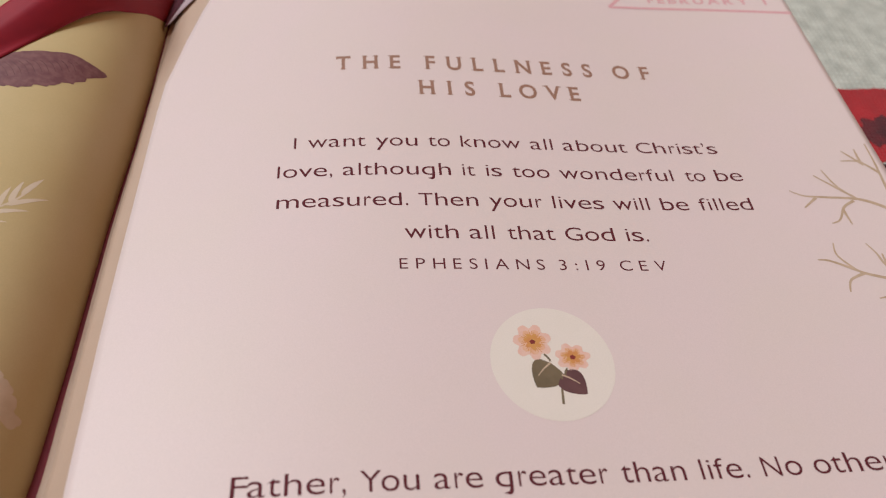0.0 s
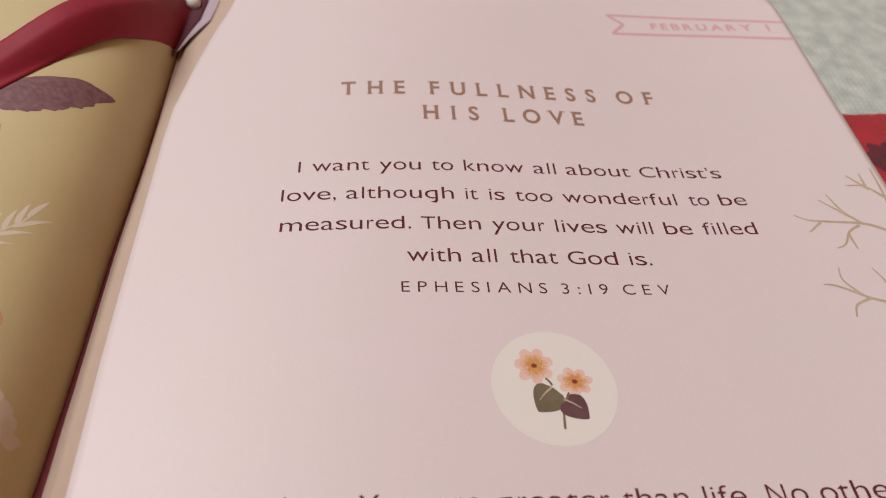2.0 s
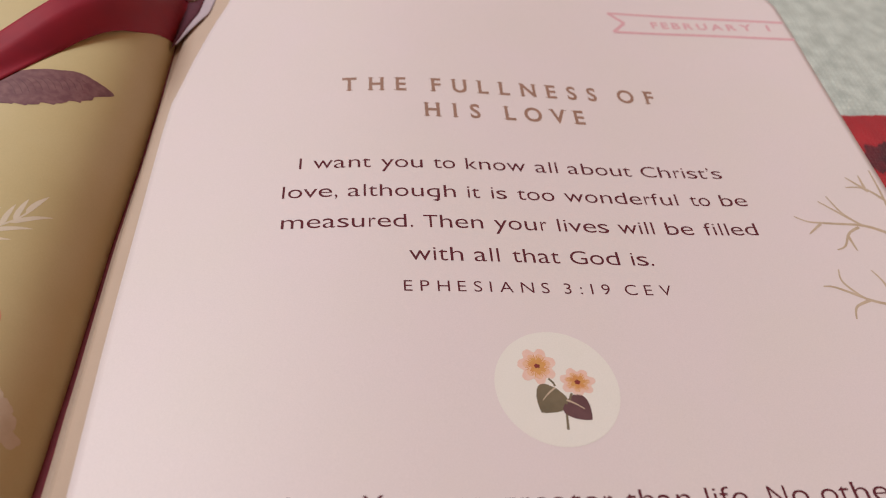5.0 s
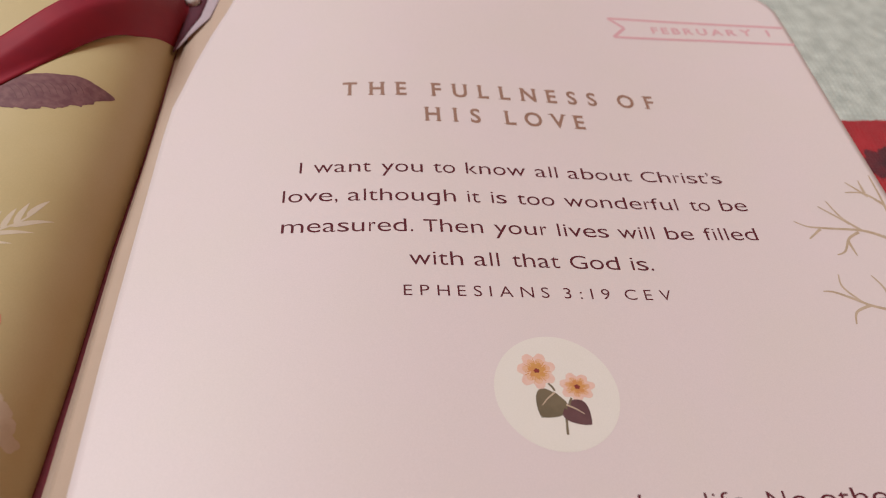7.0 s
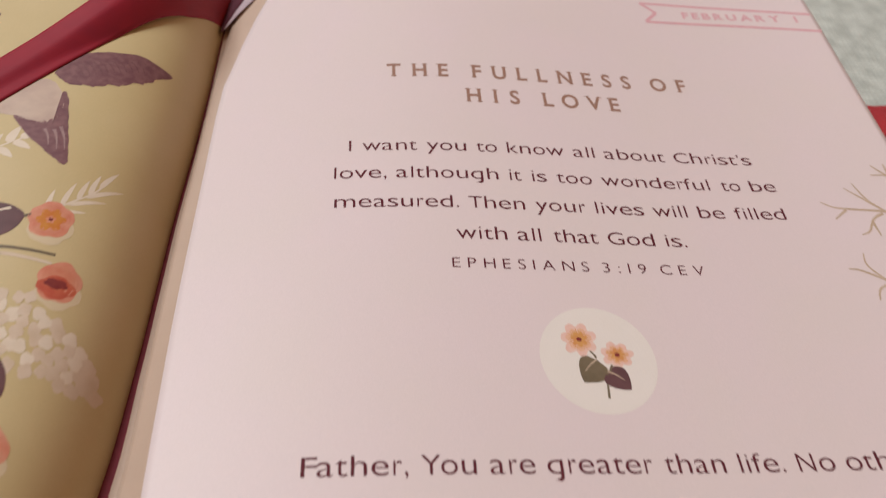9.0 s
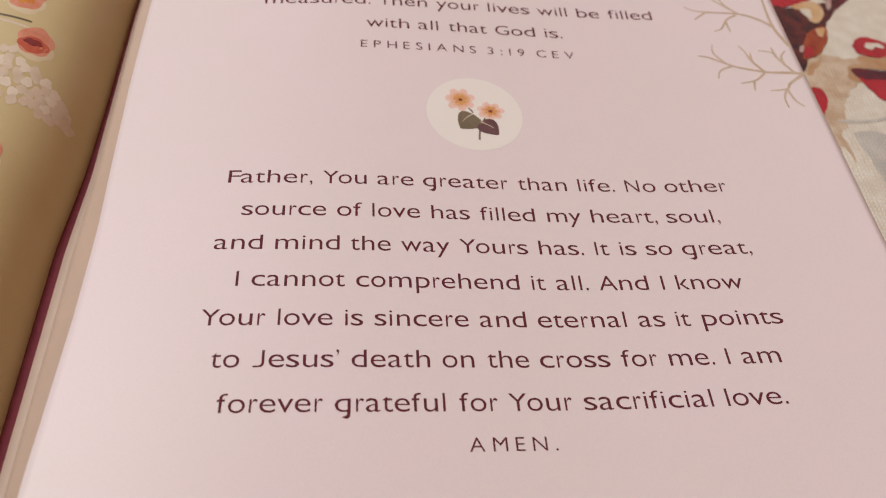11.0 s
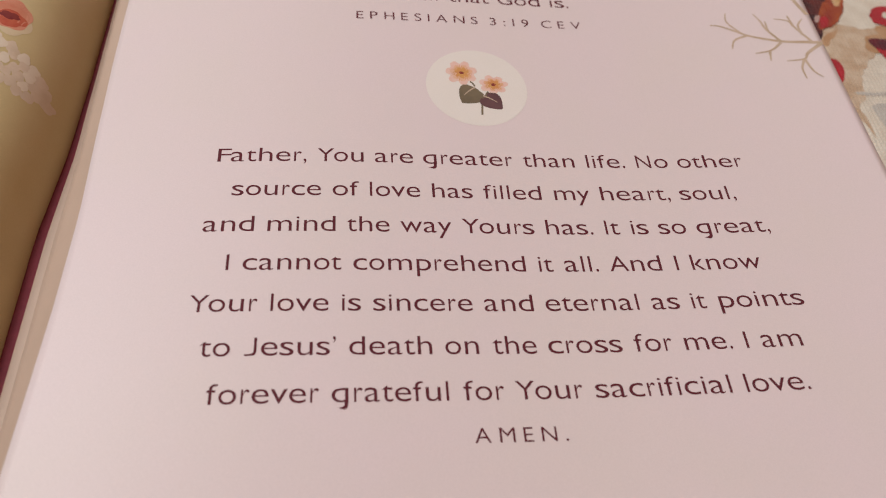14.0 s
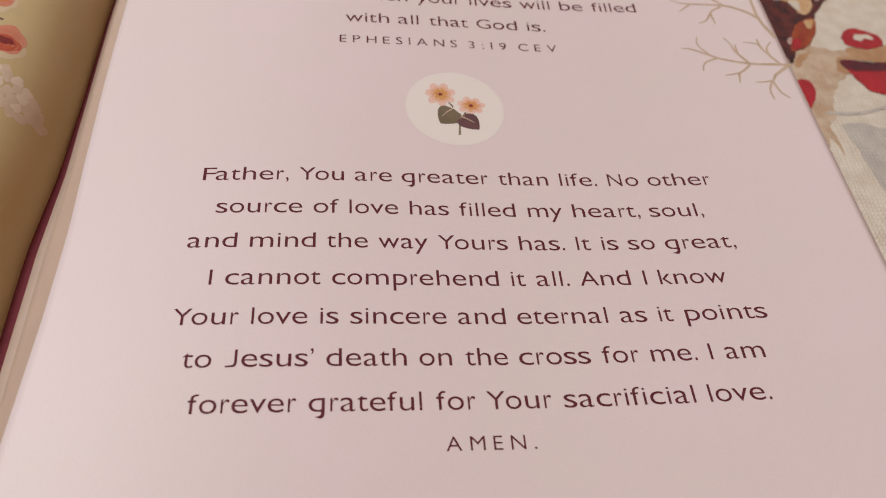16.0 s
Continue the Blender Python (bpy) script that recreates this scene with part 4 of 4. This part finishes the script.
# ---- ribbon bookmark and headband ----
def ribbon():
    """A satin ribbon that comes out of the head of the spine and lies slantwise over the left-hand page."""
    rows = []
    for i in range(71):
        d = 100 * i / 70
        cx, cy = float(np.interp(d, [0, 10, 20, 40, 100], [-58.6, -63.4, -68.1, -78.7, -110.3])), float(np.interp(d, [0, 10, 20, 40, 100], [92.4, 80.6, 71.0, 55.0, 5.2]))
        bulge = 0.7 + 3.0 * math.exp(-((d - 24) / 16) ** 2)
        turned = 0.35 + 0.65 * math.exp(-(d / 40) ** 2)
        row = []
        for j in range(15):
            u = j / 14
            w = (u - 0.5) * 6.8
            x, y = cx - 0.86 * w, cy + 0.5 * w
            xx = min(x, gutter(y) - 0.05)
            drop = 3.5 * turned * (max(0.0, 0.5 - u) / 0.5) ** 1.3
            row.append(mm(x, y, left_z(xx, y) + max(bulge - drop, 0.2) + 0.2 * math.sin(u * math.pi)))
        rows.append(row)
    smooth(part("ribbon_bookmark", grid(rows, 0.00018), RIBBON, book, "dark red satin ribbon bookmark"))


ribbon()


def egg(name, centre, radii, turn, mat, label):
    bm = bmesh.new()
    bmesh.ops.create_uvsphere(bm, u_segments=20, v_segments=12, radius=1.0)
    c, s = math.cos(radians(turn)), math.sin(radians(turn))
    for v in bm.verts:
        x, y, z = v.co.x * radii[0], v.co.y * radii[1], v.co.z * radii[2]
        v.co = mm(centre[0] + x * c - y * s, centre[1] + x * s + y * c, centre[2] + z)
    smooth(part(name, bm, mat, book, label))


# head of the spine: sewn headband, the lining with shade in its colour, a fold of lining paper
egg("headband", (-59.6, 92.6, -6.6), (1.5, 2.0, 1.4), 20, HEADBAND_WHITE, "white sewn headband")
open_by = lambda v: page_left(v) - gutter(v)
rise = lambda v: max(0.02, min(1.0, (v - 75) / 12)) ** 0.8
strip("spine_lining", lambda v: gutter(v) - 0.35, lambda v: -7.9, lambda v: gutter(v) + 0.1 + 0.40 * open_by(v) * rise(v), lambda v: -6.9, SHADED_LINING, "maroon spine lining, darkened for shade", 75, TOP - 0.8, 24, sag=-0.5)
strip("lining_fold", lambda v: gutter(v) + 0.36 * open_by(v) * rise(v), lambda v: -6.9, lambda v: gutter(v) + 0.12 + 0.62 * open_by(v) * rise(v), lambda v: -6.95 + 0.1 * rise(v), HEADBAND_PURPLE, "lilac lining fold", 76, TOP - 1.0, 24, sag=0.0)
